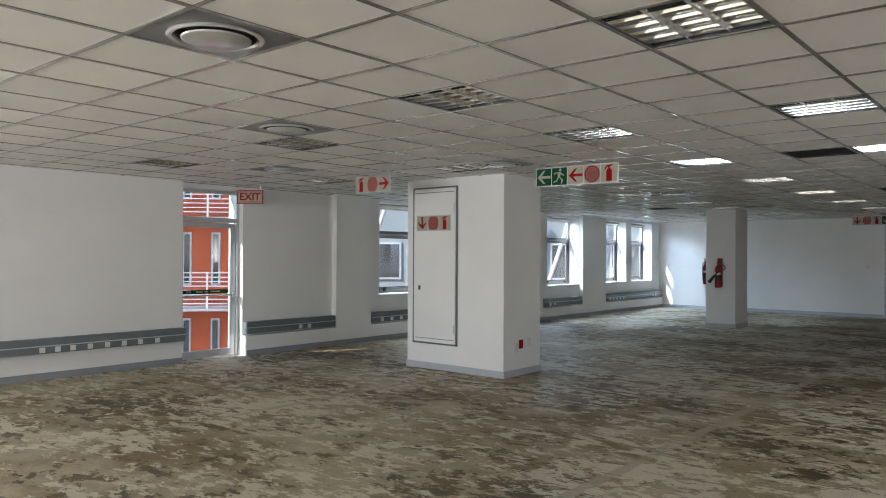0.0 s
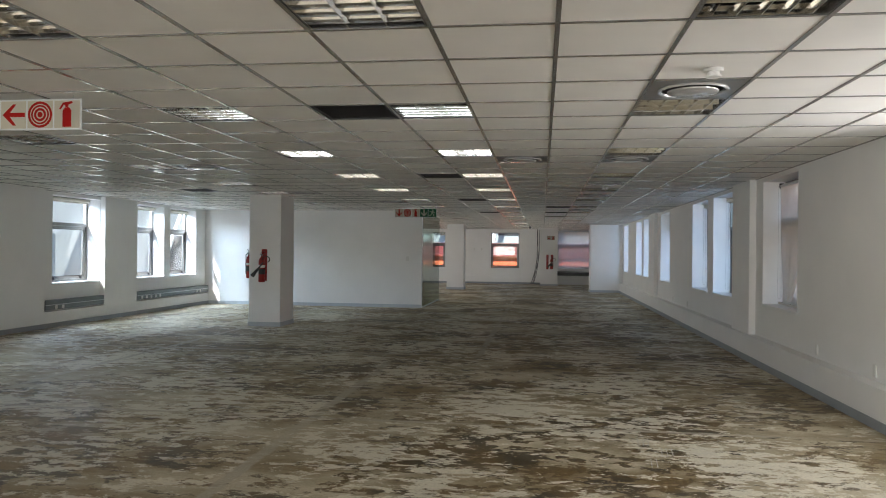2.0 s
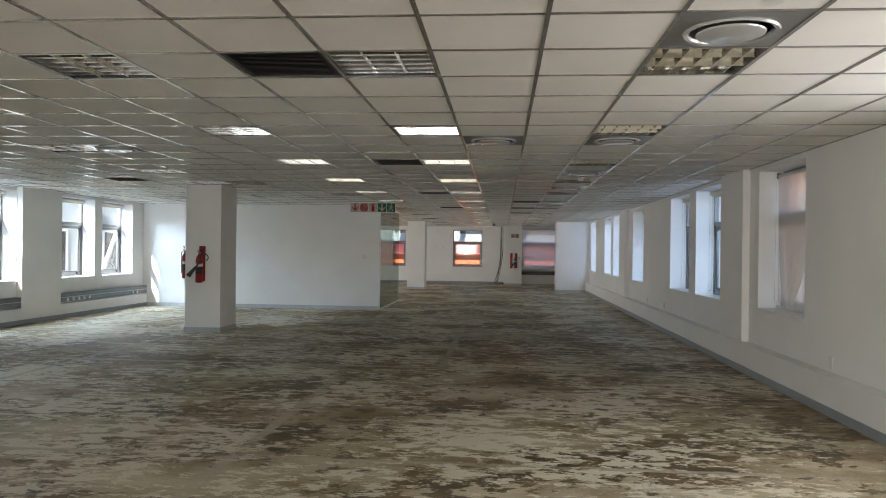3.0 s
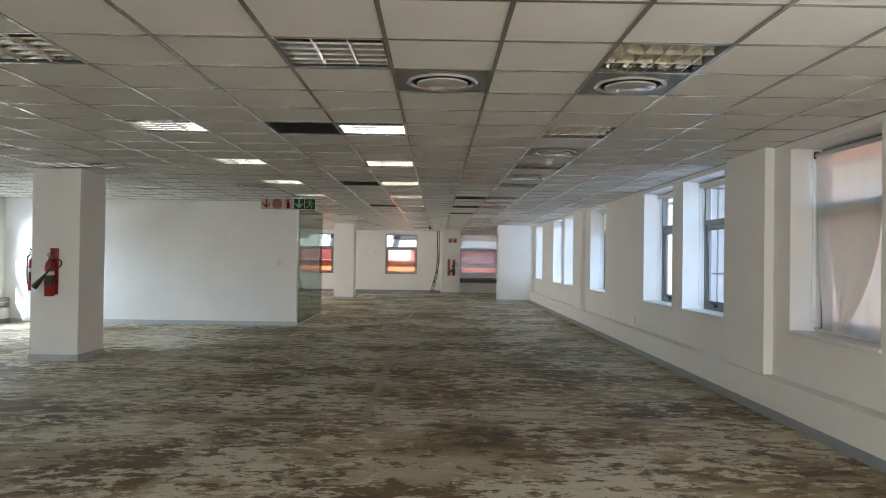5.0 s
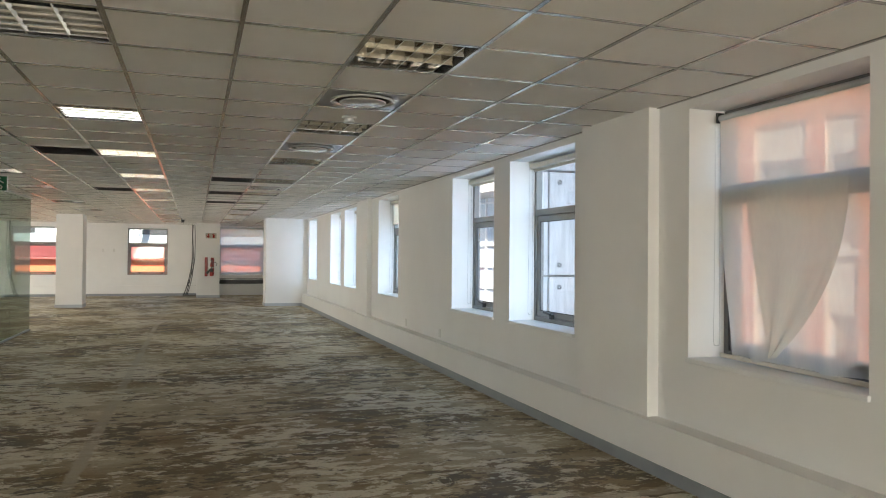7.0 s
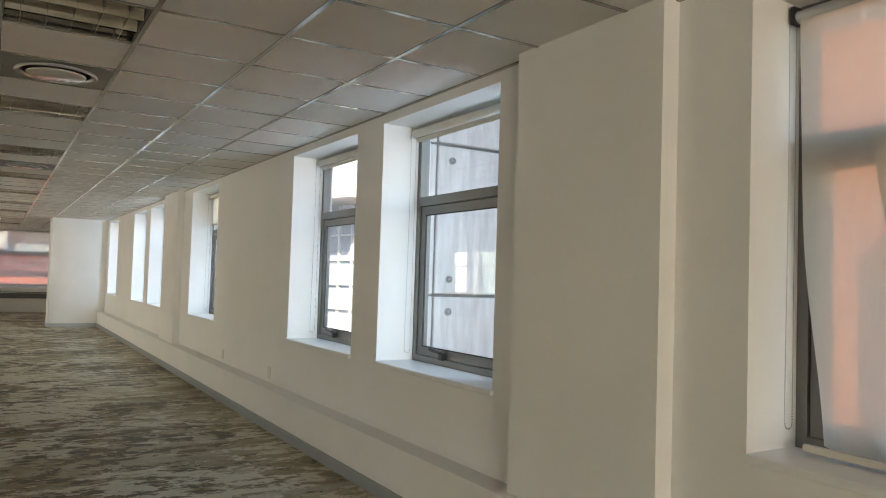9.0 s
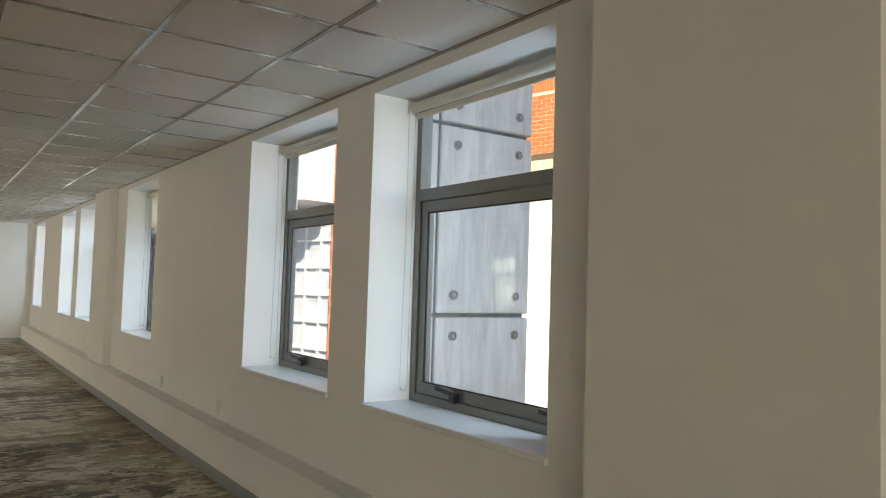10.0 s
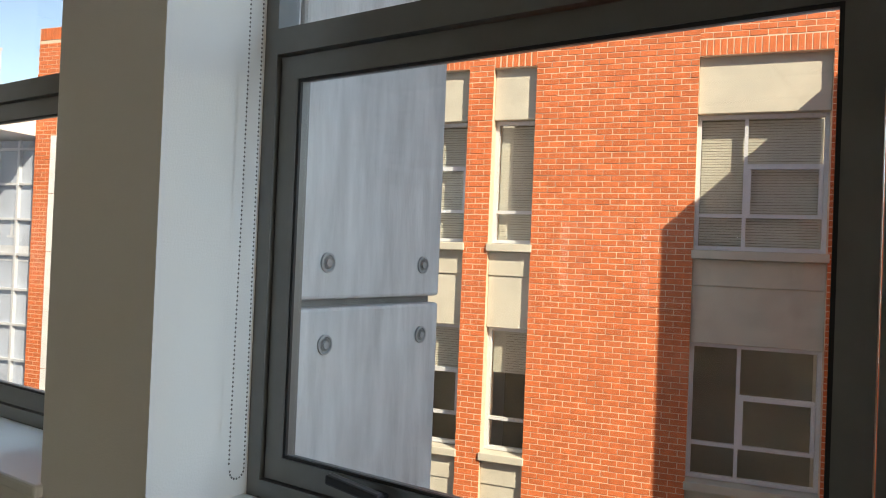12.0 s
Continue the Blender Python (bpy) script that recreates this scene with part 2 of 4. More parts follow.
M_BOLT = mat("grey_bolt_cover", (0.30, 0.30, 0.29), 0.7, var=0.2, scale=30)
M_CONCLINE = mat("dark_joint", (0.17, 0.165, 0.155), 0.85, var=0.3, scale=12)
M_BRICK = mat("red_face_brick", (0.57, 0.145, 0.046), 0.75, var=0.14, scale=9, bump=0.3, bscale=90, rand=0.09)
M_MORTAR = mat("buff_mortar", (0.72, 0.53, 0.38), 0.85, var=0.10, scale=20)
M_PRECAST = mat("cream_precast", (0.52, 0.49, 0.40), 0.75, var=0.09, scale=3, bump=0.2, dirt=0.4, dirtcol=(0.36, 0.34, 0.28))
M_WHITEPANEL = mat("white_cladding_panel", (0.74, 0.74, 0.72), 0.5, var=0.04)
M_FRAMEW = mat("white_window_frame", (0.62, 0.64, 0.66), 0.4, metal=0.2, var=0.04)
M_DGLASS = mat("reflecting_dark_glass", (0.05, 0.055, 0.055), 0.06, var=0.3, scale=0.8, spec=0.9)
# opaque pane; the bright sky it would mirror is painted in as pale blue
M_PALEGLASS = mat("painted_sky_pale_glass", (0.42, 0.47, 0.55), 0.08, var=0.25, scale=0.7, spec=0.8)
# blue of the reflected sky is put into the base colour here
M_BLUEGLASS = mat("painted_sky_blue_glass", (0.06, 0.12, 0.19), 0.08, var=0.25, scale=0.7, spec=0.6)
M_REDROOF = mat("faded_red_roof", (0.30, 0.055, 0.045), 0.7, var=0.1, scale=3)
M_SLAT = mat("cream_venetian_slat", (0.50, 0.49, 0.40), 0.55, var=0.05)
# dark olive carries the dimness of the rooms across the street
M_ROOMWALL = mat("painted_room_dimness", (0.17, 0.165, 0.11), 0.7, var=0.25, scale=1.2)
M_ORANGE = mat("orange_plaster", (0.58, 0.13, 0.05), 0.8, var=0.08, scale=2)
M_ROOF = mat("grey_roof_sheet", (0.35, 0.36, 0.38), 0.6, var=0.1)
M_PALEWALL = mat("pale_blue_grey_render", (0.34, 0.39, 0.40), 0.8, var=0.08, scale=1.5)
M_ASPHALT = mat("asphalt", (0.05, 0.05, 0.052), 0.9, var=0.2, scale=4)

# ---- mesh helpers ----
def box(bm, x0, x1, y0, y1, z0, z1):
    v = [bm.verts.new(p) for p in ((x0, y0, z0), (x1, y0, z0), (x1, y1, z0), (x0, y1, z0), (x0, y0, z1), (x1, y0, z1), (x1, y1, z1), (x0, y1, z1))]
    for f in ((0, 3, 2, 1), (4, 5, 6, 7), (0, 1, 5, 4), (1, 2, 6, 5), (2, 3, 7, 6), (3, 0, 4, 7)):
        bm.faces.new([v[i] for i in f])


def boxes(*rows):
    bm = bmesh.new()
    for r in rows:
        box(bm, *r)
    return bm


def rbox(x0, x1, y0, y1, z0, z1, r=0.004, seg=2):
    bm = boxes((x0, x1, y0, y1, z0, z1))
    bmesh.ops.bevel(bm, geom=bm.edges[:], offset=r, segments=seg, affect='EDGES', profile=0.5)
    return bm


def lathe(profile, seg=32, axis=None):
    """A turned shape: rows of radius and height round the z axis, or set along another axis by a matrix."""
    bm = bmesh.new()
    rings = []
    for r, z in profile:
        if r < 1e-5:
            rings.append([bm.verts.new((0, 0, z))])
        else:
            rings.append([bm.verts.new((r * math.cos(2 * math.pi * k / seg), r * math.sin(2 * math.pi * k / seg), z)) for k in range(seg)])
    for a, b in zip(rings, rings[1:]):
        for k in range(seg):
            q = [a[k % len(a)], a[(k + 1) % len(a)], b[(k + 1) % len(b)], b[k % len(b)]]
            q = list(dict.fromkeys(q))
            if len(q) > 2:
                bm.faces.new(q)
    bmesh.ops.recalc_face_normals(bm, faces=bm.faces[:])
    if axis is not None:
        bm.transform(axis)
    return bm


def tube(points, r, seg=8):
    """A round bar along a line of points."""
    bm = bmesh.new()
    pts = [Vector(p) for p in points]
    rings = []
    for i, p in enumerate(pts):
        d = (pts[min(i + 1, len(pts) - 1)] - pts[max(i - 1, 0)]).normalized()
        u = d.orthogonal().normalized() if i == 0 else (rings_u - d * rings_u.dot(d)).normalized()
        rings_u = u
        w = d.cross(u)
        rings.append([bm.verts.new(p + r * (math.cos(2 * math.pi * k / seg) * u + math.sin(2 * math.pi * k / seg) * w)) for k in range(seg)])
    for a, b in zip(rings, rings[1:]):
        for k in range(seg):
            bm.faces.new((a[k], a[(k + 1) % seg], b[(k + 1) % seg], b[k]))
    bm.faces.new(rings[0][::-1])
    bm.faces.new(rings[-1])
    return bm


def mesh_ob(name, bm, material, smooth=False):
    me = bpy.data.meshes.new(name)
    bm.to_mesh(me)
    bm.free()
    me.materials.append(material)
    if smooth:
        me.polygons.foreach_set("use_smooth", [True] * len(me.polygons))
        me.set_sharp_from_angle(angle=radians(40))
    return new(name, me)


def part(name, bm, material, parent, label="", smooth=False):
    ob = mesh_ob(name, bm, material, smooth)
    ob.parent = parent
    if label:
        tagged(ob, label)
    return ob


def setting(name, bm, material, label, category, smooth=False):
    return tagged(mesh_ob(name, bm, material, smooth), label, category, kind="structure")


def thing(name, label, category, m=None, group="", kind=""):
    ob = new(name)
    if m is not None:
        ob.matrix_basis = m
    return tagged(ob, label, category, group, kind)


# ---- rooms ----
H = 2.573                      # ceiling height
EX, EXN, EXP, EXO = 2.49, 2.64, 2.55, 3.03     # east wall: plinth, bay face, pilaster, outside
WX, WXN, WXO = -9.49, -9.60, -9.98             # west wall
Y0, Y1 = -5.0, 37.6
SILL, HEAD = 0.82, 2.51
EAST_WINDOWS = [(5.69, 7.10), (7.55, 8.95), (11.90, 13.31), (14.89, 16.31), (16.75, 18.16), (20.83, 22.23), (24.05, 25.45), (25.88, 27.25), (29.4, 30.8)]
EAST_PIERS = [(-5.0, -4.0), (4.4, 5.4), (13.65, 14.61), (22.75, 23.75)]
WEST_WINDOWS = [(9.75, 11.15), (15.45, 16.97), (18.35, 19.62), (19.92, 21.30)]
DOOR = (5.75, 6.82)
WEST_PIERS = [(8.62, 9.45), (11.6, 15.1), (16.98, 18.22)]
FAR_WINDOWS = [(-6.5, -5.0), (-2.82, -1.47)]

setting("floor", boxes((WXO, EXO, Y0 - 0.25, Y1 + 0.4, -0.25, 0)), M_FLOOR, "bare screed floor with brown carpet glue stains", "floor")

def holed(fixed0, fixed1, lo, hi, holes, along):
    """A wall between two planes, with openings that run (start, end, sill, head)."""
    bm = bmesh.new()
    def put(a, b, z0, z1):
        if b - a > 1e-4 and z1 - z0 > 1e-4:
            if along == "y":
                box(bm, fixed0, fixed1, a, b, z0, z1)
            else:
                box(bm, a, b, fixed0, fixed1, z0, z1)
    at = lo
    for a, b, s, h in sorted(holes):
        put(at, a, 0, 2.95)
        put(a, b, 0, s)
        put(a, b, h, 2.95)
        at = b
    put(at, hi, 0, 2.95)
    return bm

bm = holed(EXN, EXO, Y0, Y1 + 0.4, [(a, b, SILL, HEAD) for a, b in EAST_WINDOWS], "y")
box(bm, EX, EXN, Y0, Y1, 0, 0.36)
for a, b in EAST_PIERS:
    box(bm, EXP, EXN, a, b, 0.36, 2.95)
setting("wall_east", bm, M_WALL, "white painted wall with recessed window bays", "wall")
bm = holed(WXO, WXN, Y0, Y1 + 0.4, [(a, b, SILL, HEAD) for a, b in WEST_WINDOWS + ADDED_OFFICE_WINDOWS + ADDED_SW_WINDOWS] + [(*DOOR, 0.0, 2.5)], "y")
for a, b in ((Y0, DOOR[0]), (DOOR[1], 21.85)):
    box(bm, WXN, WX, a, b, 0, 0.30)
for a, b in ((Y0, -3.5), (-2.1, -1.3), (0.1, DOOR[0])):
    box(bm, WXN, WX, a, b, 0.30, 2.95)
for a, b in ADDED_SW_WINDOWS:
    box(bm, WXN, WX, a, b, 0.30, SILL)
    box(bm, WXN, WX, a, b, HEAD, 2.95)
for a, b in WEST_PIERS:
    box(bm, WXN, WX, a, b, 0.30, 2.95)
setting("wall_west", bm, M_WALL, "white painted wall with windows and a glazed door", "wall")
bm = holed(Y1, Y1 + 0.4, WXO, EXO, [(a, b, 0.74, 2.42) for a, b in FAR_WINDOWS] + [(0.30, 1.95, 0.74, 2.52)], "x")
box(bm, WXN, -0.45, Y1 - 0.14, Y1, 0, 0.36)
setting("wall_north", bm, M_WALL, "white painted end wall with square windows", "wall")
setting("wall_south", holed(Y0 - 0.25, Y0, WXO, EXO, [(x - 1.3, x + 1.3, SILL, HEAD) for x in (-7.5, -4.5, -1.5)], "x"), M_WALL, "plain white painted wall with three added windows, out of sight", "wall")
setting("slab_above", boxes((WXO, EXO, Y0 - 0.25, Y1 + 0.4, 2.96, 3.25)), M_CONC, "grey concrete slab above the ceiling", "slab")

def column(name, x0, x1, y0, y1, label):
    c = thing(name, label, "column", kind="structure")
    part("shaft", rbox(x0, x1, y0, y1, 0.0, H + 0.02, 0.006), M_WALL, c)
    t = 0.012
    part("skirting", boxes((x0 - t, x1 + t, y0 - t, y0 - 0.001, 0, 0.085), (x0 - t, x1 + t, y1 + 0.001, y1 + t, 0, 0.085), (x0 - t, x0 - 0.001, y0, y1, 0, 0.085), (x1 + 0.001, x1 + t, y0, y1, 0, 0.085)), M_SKIRTPALE, c, "pale grey skirting strip")
    return c

column("column_1", -7.02, -5.37, 7.76, 8.60, "wide white column with a cupboard door")
column("column_2", -6.09, -5.45, 16.42, 17.18, "square white column carrying fire extinguishers")
column("column_3", -4.14, -3.47, 31.6, 32.3, "square cream white column")
column("column_4", -0.47, 0.29, 36.0, 37.6, "white pier against the end wall")
column("column_5", 1.43, 2.64, 31.2, 31.95, "white boxed pier beside the windows")

p = thing("partition", "white drywall partition ending at a glass screen", "partition", kind="structure")
part("board", boxes((WXN, -3.56, 21.85, 21.96, 0, H)), M_WALL, p)
part("skirting", boxes((WXN, -3.56, 21.836, 21.849, 0, 0.085)), M_SKIRTPALE, p, "pale grey skirting strip")
part("edge_trim", boxes((-3.559, -3.545, 21.848, 21.962, 0, H)), M_ALU_LIGHT, p)
s = thing("glass_screen", "frameless green tinted glass office screen", "glass partition", kind="structure")
for k in range(2):
    ob = part("pane", boxes((-3.556, -3.546, 21.97 + 1.6 * k, 23.56 + 1.6 * k, 0.03, 2.53)), M_SCREEN, s)
    ob.visible_shadow = False
part("floor_channel", boxes((-3.57, -3.53, 21.97, 25.17, 0, 0.03)), M_ALU_LIGHT, s)
part("head_channel", boxes((-3.57, -3.53, 21.97, 25.17, 2.53, 2.565)), M_ALU_LIGHT, s)

sk = 0.085
setting("baseboard_east", boxes((EX - 0.013, EX - 0.001, Y0, 31.2, 0, sk)), M_SKIRT, "grey blue skirting strip", "skirting")
setting("baseboard_west", boxes((WX + 0.001, WX + 0.013, Y0, DOOR[0], 0, sk), (WX + 0.001, WX + 0.013, DOOR[1], 21.83, 0, sk)), M_SKIRT, "grey blue skirting strip", "skirting")
setting("baseboard_north", boxes((WXN, -0.48, Y1 - 0.153, Y1 - 0.141, 0, sk)), M_SKIRT, "grey skirting strip", "skirting")

# ---- ceiling ----
GX, GY, G = -0.93, 0.06, 0.6
LIGHTS_A = [(-4, 6), (-4, 9), (-4, 13), (-4, 17), (-4, 21), (-4, 25), (-4, 29), (-1, 5), (-1, 9), (-1, 13), (-1, 17), (-1, 21), (-1, 25), (-1, 29), (-1, 33), (-1, 37), (-1, 41), (-1, 46),
            (-8, 7), (-8, 11), (-8, 15), (-8, 19), (-8, 23), (-8, 26), (-8, 31), (-8, 38), (-8, 42), (-8, 46), (-8, 50), (-8, 54), (-8, 58), (-13, 40), (-13, 46), (-4, 48), (-4, 54), (-4, 58), (-1, 50), (-1, 54), (-1, 58), (-12, 7), (-12, 11), (-12, 15), (-4, 33), (-4, 37), (-4, 43)]
LIGHTS_B = [(2, 5), (2, 9), (2, 13), (2, 17), (2, 21), (2, 25), (2, 29), (2, 33), (2, 37), (2, 41), (2, 45), (2, 49), (2, 54), (2, 58)]
DIFFUSERS = [(-4, 3), (-7, 6), (-7, 11), (-7, 19), (-7, 26), (0, 18), (2, 12), (2, 18), (2, 23), (2, 27), (2, 35), (-5, 30), (-11, 9)]
VENTS = [(-2, 13), (-2, 21), (-2, 29), (1, 33), (1, 37), (1, 41), (-10, 25), (-2, 37)]
taken = set(LIGHTS_A + LIGHTS_B + DIFFUSERS + VENTS)
verts, faces = [], []
def raw_box(x0, x1, y0, y1, z0, z1):
    k = len(verts)
    verts.extend(((x0, y0, z0), (x1, y0, z0), (x1, y1, z0), (x0, y1, z0), (x0, y0, z1), (x1, y0, z1), (x1, y1, z1), (x0, y1, z1)))
    faces.extend([tuple(k + i for i in f) for f in ((0, 3, 2, 1), (4, 5, 6, 7), (0, 1, 5, 4), (1, 2, 6, 5), (2, 3, 7, 6), (3, 0, 4, 7))])
rnd = random.Random(4)
for i in range(-15, 6):
    for j in range(-9, 63):
        if (i, j) in taken:
            continue
        x, y = GX + G * i, GY + G * j
        x0, x1 = max(x + 0.008, WXN), min(x + G - 0.008, EXN)
        if x1 <= x0:
            continue
        dz = rnd.uniform(-0.0012, 0.0012)
        raw_box(x0, x1, y + 0.008, y + G - 0.008, H + 0.004 + dz, H + 0.018 + dz)
me = bpy.data.meshes.new("ceiling")
me.from_pydata(verts, [], faces)
me.materials.append(M_TILE)
tagged(new("ceiling", me), "suspended ceiling of off-white square mineral tiles", "ceiling", kind="structure")
verts, faces = [], []
for i in range(-14, 6):
    x = GX + G * i
    raw_box(x - 0.012, x + 0.012, Y0, Y1, H - 0.0015, H + 0.02)
for j in range(-8, 63):
    y = GY + G * j
    raw_box(WXN, EXN, y - 0.012, y + 0.012, H, H + 0.0195)
raw_box(EXN - 0.022, EXN - 0.001, Y0, Y1, H - 0.003, H + 0.015)
raw_box(WXN + 0.001, WXN + 0.022, Y0, Y1, H - 0.003, H + 0.015)
me = bpy.data.meshes.new("ceiling_grid")
me.from_pydata(verts, [], faces)
me.materials.append(M_TBAR)
tagged(new("ceiling_grid", me), "thin silver grey ceiling grid bars", "ceiling grid", kind="structure")

def cell_pose(i, j, turn=0):
    return pose(GX + G * (i + 0.5), GY + G * (j + 0.5), H, 0, 0, turn)

def troffer(m):
    t = thing("ceiling_light", "unlit recessed square ceiling light with mirrored louvre", "ceiling light", m, "recessed ceiling lights")
    a = 0.286
    part("tray", boxes((-a, a, -a, a, 0.085, 0.09), (-a, -a + 0.004, -a, a, 0.002, 0.085), (a - 0.004, a, -a, a, 0.002, 0.085), (-a + 0.004, a - 0.004, -a, -a + 0.004, 0.002, 0.085), (-a + 0.004, a - 0.004, a - 0.004, a, 0.002, 0.085)), M_TRAY, t)
    for x in (-0.19, 0, 0.19):
        part("tube", tube(((x, -0.27, 0.062), (x, 0.27, 0.062)), 0.011, 8), M_TUBE, t, "unlit white fluorescent tube")
    bm = bmesh.new()
    def blade(p, q, wide, low, high):
        d = (Vector(q) - Vector(p)).normalized()
        s = Vector((-d.y, d.x, 0)) * wide / 2
        tip = Vector((-d.y, d.x, 0)) * 0.0015
        rows = []
        for e in (Vector(p), Vector(q)):
            rows.append([bm.verts.new(e + o) for o in (s + Vector((0, 0, high)), -s + Vector((0, 0, high)), -s * 0.35 + Vector((0, 0, (low + high) / 2)), -tip + Vector((0, 0, low)), tip + Vector((0, 0, low)), s * 0.35 + Vector((0, 0, (low + high) / 2)))])
        for k in range(6):
            bm.faces.new((rows[0][k], rows[0][(k + 1) % 6], rows[1][(k + 1) % 6], rows[1][k]))
    for x in (-0.279, -0.095, 0.095, 0.279):
        blade((x, -0.28, 0), (x, 0.28, 0), 0.07 if abs(x) < 0.2 else 0.012, 0.004, 0.05)
    for k in range(-2, 3):
        blade((-0.278, 0.108 * k, 0), (0.278, 0.108 * k, 0), 0.022, 0.0055, 0.046)
    bmesh.ops.recalc_face_normals(bm, faces=bm.faces[:])
    part("louvre", bm, M_MIRROR, t, "mirror finish louvre blades")
    return t

first = troffer(cell_pose(*LIGHTS_A[0]))
for c in LIGHTS_A[1:]:
    copy_thing(first, cell_pose(*c))
for c in LIGHTS_B:
    copy_thing(first, cell_pose(*c, 90))

def diffuser(m):
    d = thing("air_diffuser", "round metal air diffuser on a square plate", "air vent", m, "round air diffusers")
    bm = bmesh.new()
    n = 40
    rim = [bm.verts.new((0.215 * math.cos(2 * math.pi * k / n), 0.215 * math.sin(2 * math.pi * k / n), 0.003)) for k in range(n)]
    edge = []
    for k in range(n):
        c, s = math.cos(2 * math.pi * k / n), math.sin(2 * math.pi * k / n)
        f = 0.287 / max(abs(c), abs(s))
        edge.append(bm.verts.new((c * f, s * f, 0.003)))
    for k in range(n):
        bm.faces.new((rim[k], edge[k], edge[(k + 1) % n], rim[(k + 1) % n]))
    bmesh.ops.solidify(bm, geom=bm.faces[:], thickness=0.002)
    part("plate", bm, M_PLATE, d)
    part("ring", lathe(((0.222, 0.002), (0.226, -0.006), (0.218, -0.014), (0.200, -0.010), (0.192, 0.004), (0.190, 0.045)), 40), M_PLATE, d, smooth=True)
    part("disc", lathe(((0, -0.022), (0.150, -0.022), (0.160, -0.018), (0.163, -0.011), (0.150, -0.007), (0, -0.007)), 40), M_PLATE, d, "pale dished disc", smooth=True)
    part("throat", lathe(((0.188, 0.0), (0.188, 0.06), (0, 0.06)), 32), M_DARK, d)
    return d

first = diffuser(cell_pose(*DIFFUSERS[0]))
for c in DIFFUSERS[1:]:
    copy_thing(first, cell_pose(*c))

def return_vent(m):
    v = thing("return_air_grille", "dark slatted return air grille in the ceiling", "air vent", m, "return air grilles")
    part("backing", boxes((-0.287, 0.287, -0.287, 0.287, 0.05, 0.055)), M_DARK, v)
    a, b = 0.288, 0.27
    part("frame", boxes((-a, a, -a, -b, 0.001, 0.03), (-a, a, b, a, 0.001, 0.03), (-a, -b, -b, b, 0.001, 0.03), (b, a, -b, b, 0.001, 0.03)), M_DARK, v)
    bm = boxes((-0.269, 0.269, -0.012, 0.012, -0.001, 0.001))
    bm.transform(Matrix.Rotation(radians(40), 4, 'X'))
    one = part("slat", bm, M_DARK, v)
    one.location = (0, -0.25, 0.015)
    for k in range(1, 18):
        o = one.copy()
        scene.collection.objects.link(o)
        o.location = (0, -0.25 + 0.0295 * k, 0.015)
    return v

first = return_vent(cell_pose(*VENTS[0]))
for c in VENTS[1:]:
    copy_thing(first, cell_pose(*c))

def smoke_detector(x, y):
    d = thing("smoke_detector", "small white smoke detector on the ceiling", "smoke detector", pose(x, y, H), "smoke detectors")
    part("base", lathe(((0.055, 0.006), (0.058, -0.004), (0.052, -0.014), (0, -0.014)), 24), M_WHITEPL, d, smooth=True)
    part("sensor_head", lathe(((0.036, -0.013), (0.034, -0.03), (0.045, -0.034), (0.043, -0.044), (0, -0.048)), 24), M_WHITEPL, d, smooth=True)
for x, y in ((0.58, 7.02), (0.60, 14.78), (-7.5, 13.94)):
    smoke_detector(x, y)

# ---- windows ----
def frame_bars(w, z0, z1, t, d0, d1):
    return boxes((0, w, d0, d1, z0, z0 + t), (0, w, d0, d1, z1 - t, z1), (0, t, d0, d1, z0 + t, z1 - t), (w - t, w, d0, d1, z0 + t, z1 - t))

def lever(name, parent, x, z, d):
    h = part(name, rbox(x - 0.023, x + 0.023, d - 0.036, d + 0.004, z - 0.04, z + 0.012, 0.006), M_BLACK, parent, "black lever handle")
    bm = rbox(-0.12, 0.035, -0.016, 0.010, -0.011, 0.013, 0.006)
    bm.transform(Matrix.Translation((x, d - 0.042, z + 0.014)) @ Matrix.Rotation(radians(6), 4, 'Y'))
    part("grip", bm, M_BLACK, h)

def window(name, width, sill, head, m, label, depth=0.31, mid=1.15, dark=M_ALU, wall_sill=True, twin=False):
    """A window in its own frame: x along the wall, y outward from the wall's face, z up."""
    w = thing(name, label, "window", m, kind="structure")
    h = head - sill
    d0, d1 = depth - 0.02, depth + 0.05
    fr = part("window_frame", frame_bars(width, sill + 0.001, head - 0.001, 0.045, d0, d1), dark, w)
    part("transom", boxes((0.045, width - 0.045, d0 - 0.004, d1 - 0.004, sill + mid - 0.035, sill + mid + 0.03)), dark, w)
    bars = frame_bars(width - 0.10, sill + 0.05, sill + mid - 0.04, 0.058, d0 + 0.012, d1 - 0.012)
    bars.transform(Matrix.Translation((0.05, 0, 0)))
    part("sash", bars, dark, w)
    bars = frame_bars(width - 0.216, sill + 0.108, sill + mid - 0.098, 0.008, d0 + 0.016, d0 + 0.024)
    bars.transform(Matrix.Translation((0.108, 0, 0)))
    part("glazing_seal", bars, M_SEAL, w)
    for z0, z1, x0 in ((sill + 0.108, sill + mid - 0.098, 0.108), (sill + mid + 0.03, head - 0.046, 0.045)):
        o = part("pane", boxes((x0, width - x0, depth + 0.008, depth + 0.012, z0, z1)), M_GLASS, w)
        o.visible_shadow = False
    for x in (width * 0.30, width * 0.86):
        lever("handle", w, x, sill + 0.082, d0 + 0.010)
    if wall_sill:
        part("window_sill", rbox(-0.012, width + 0.012, -0.022, depth - 0.022, sill - 0.03, sill + 0.004, 0.008), M_SILL, w, "white painted sill board")
    return w

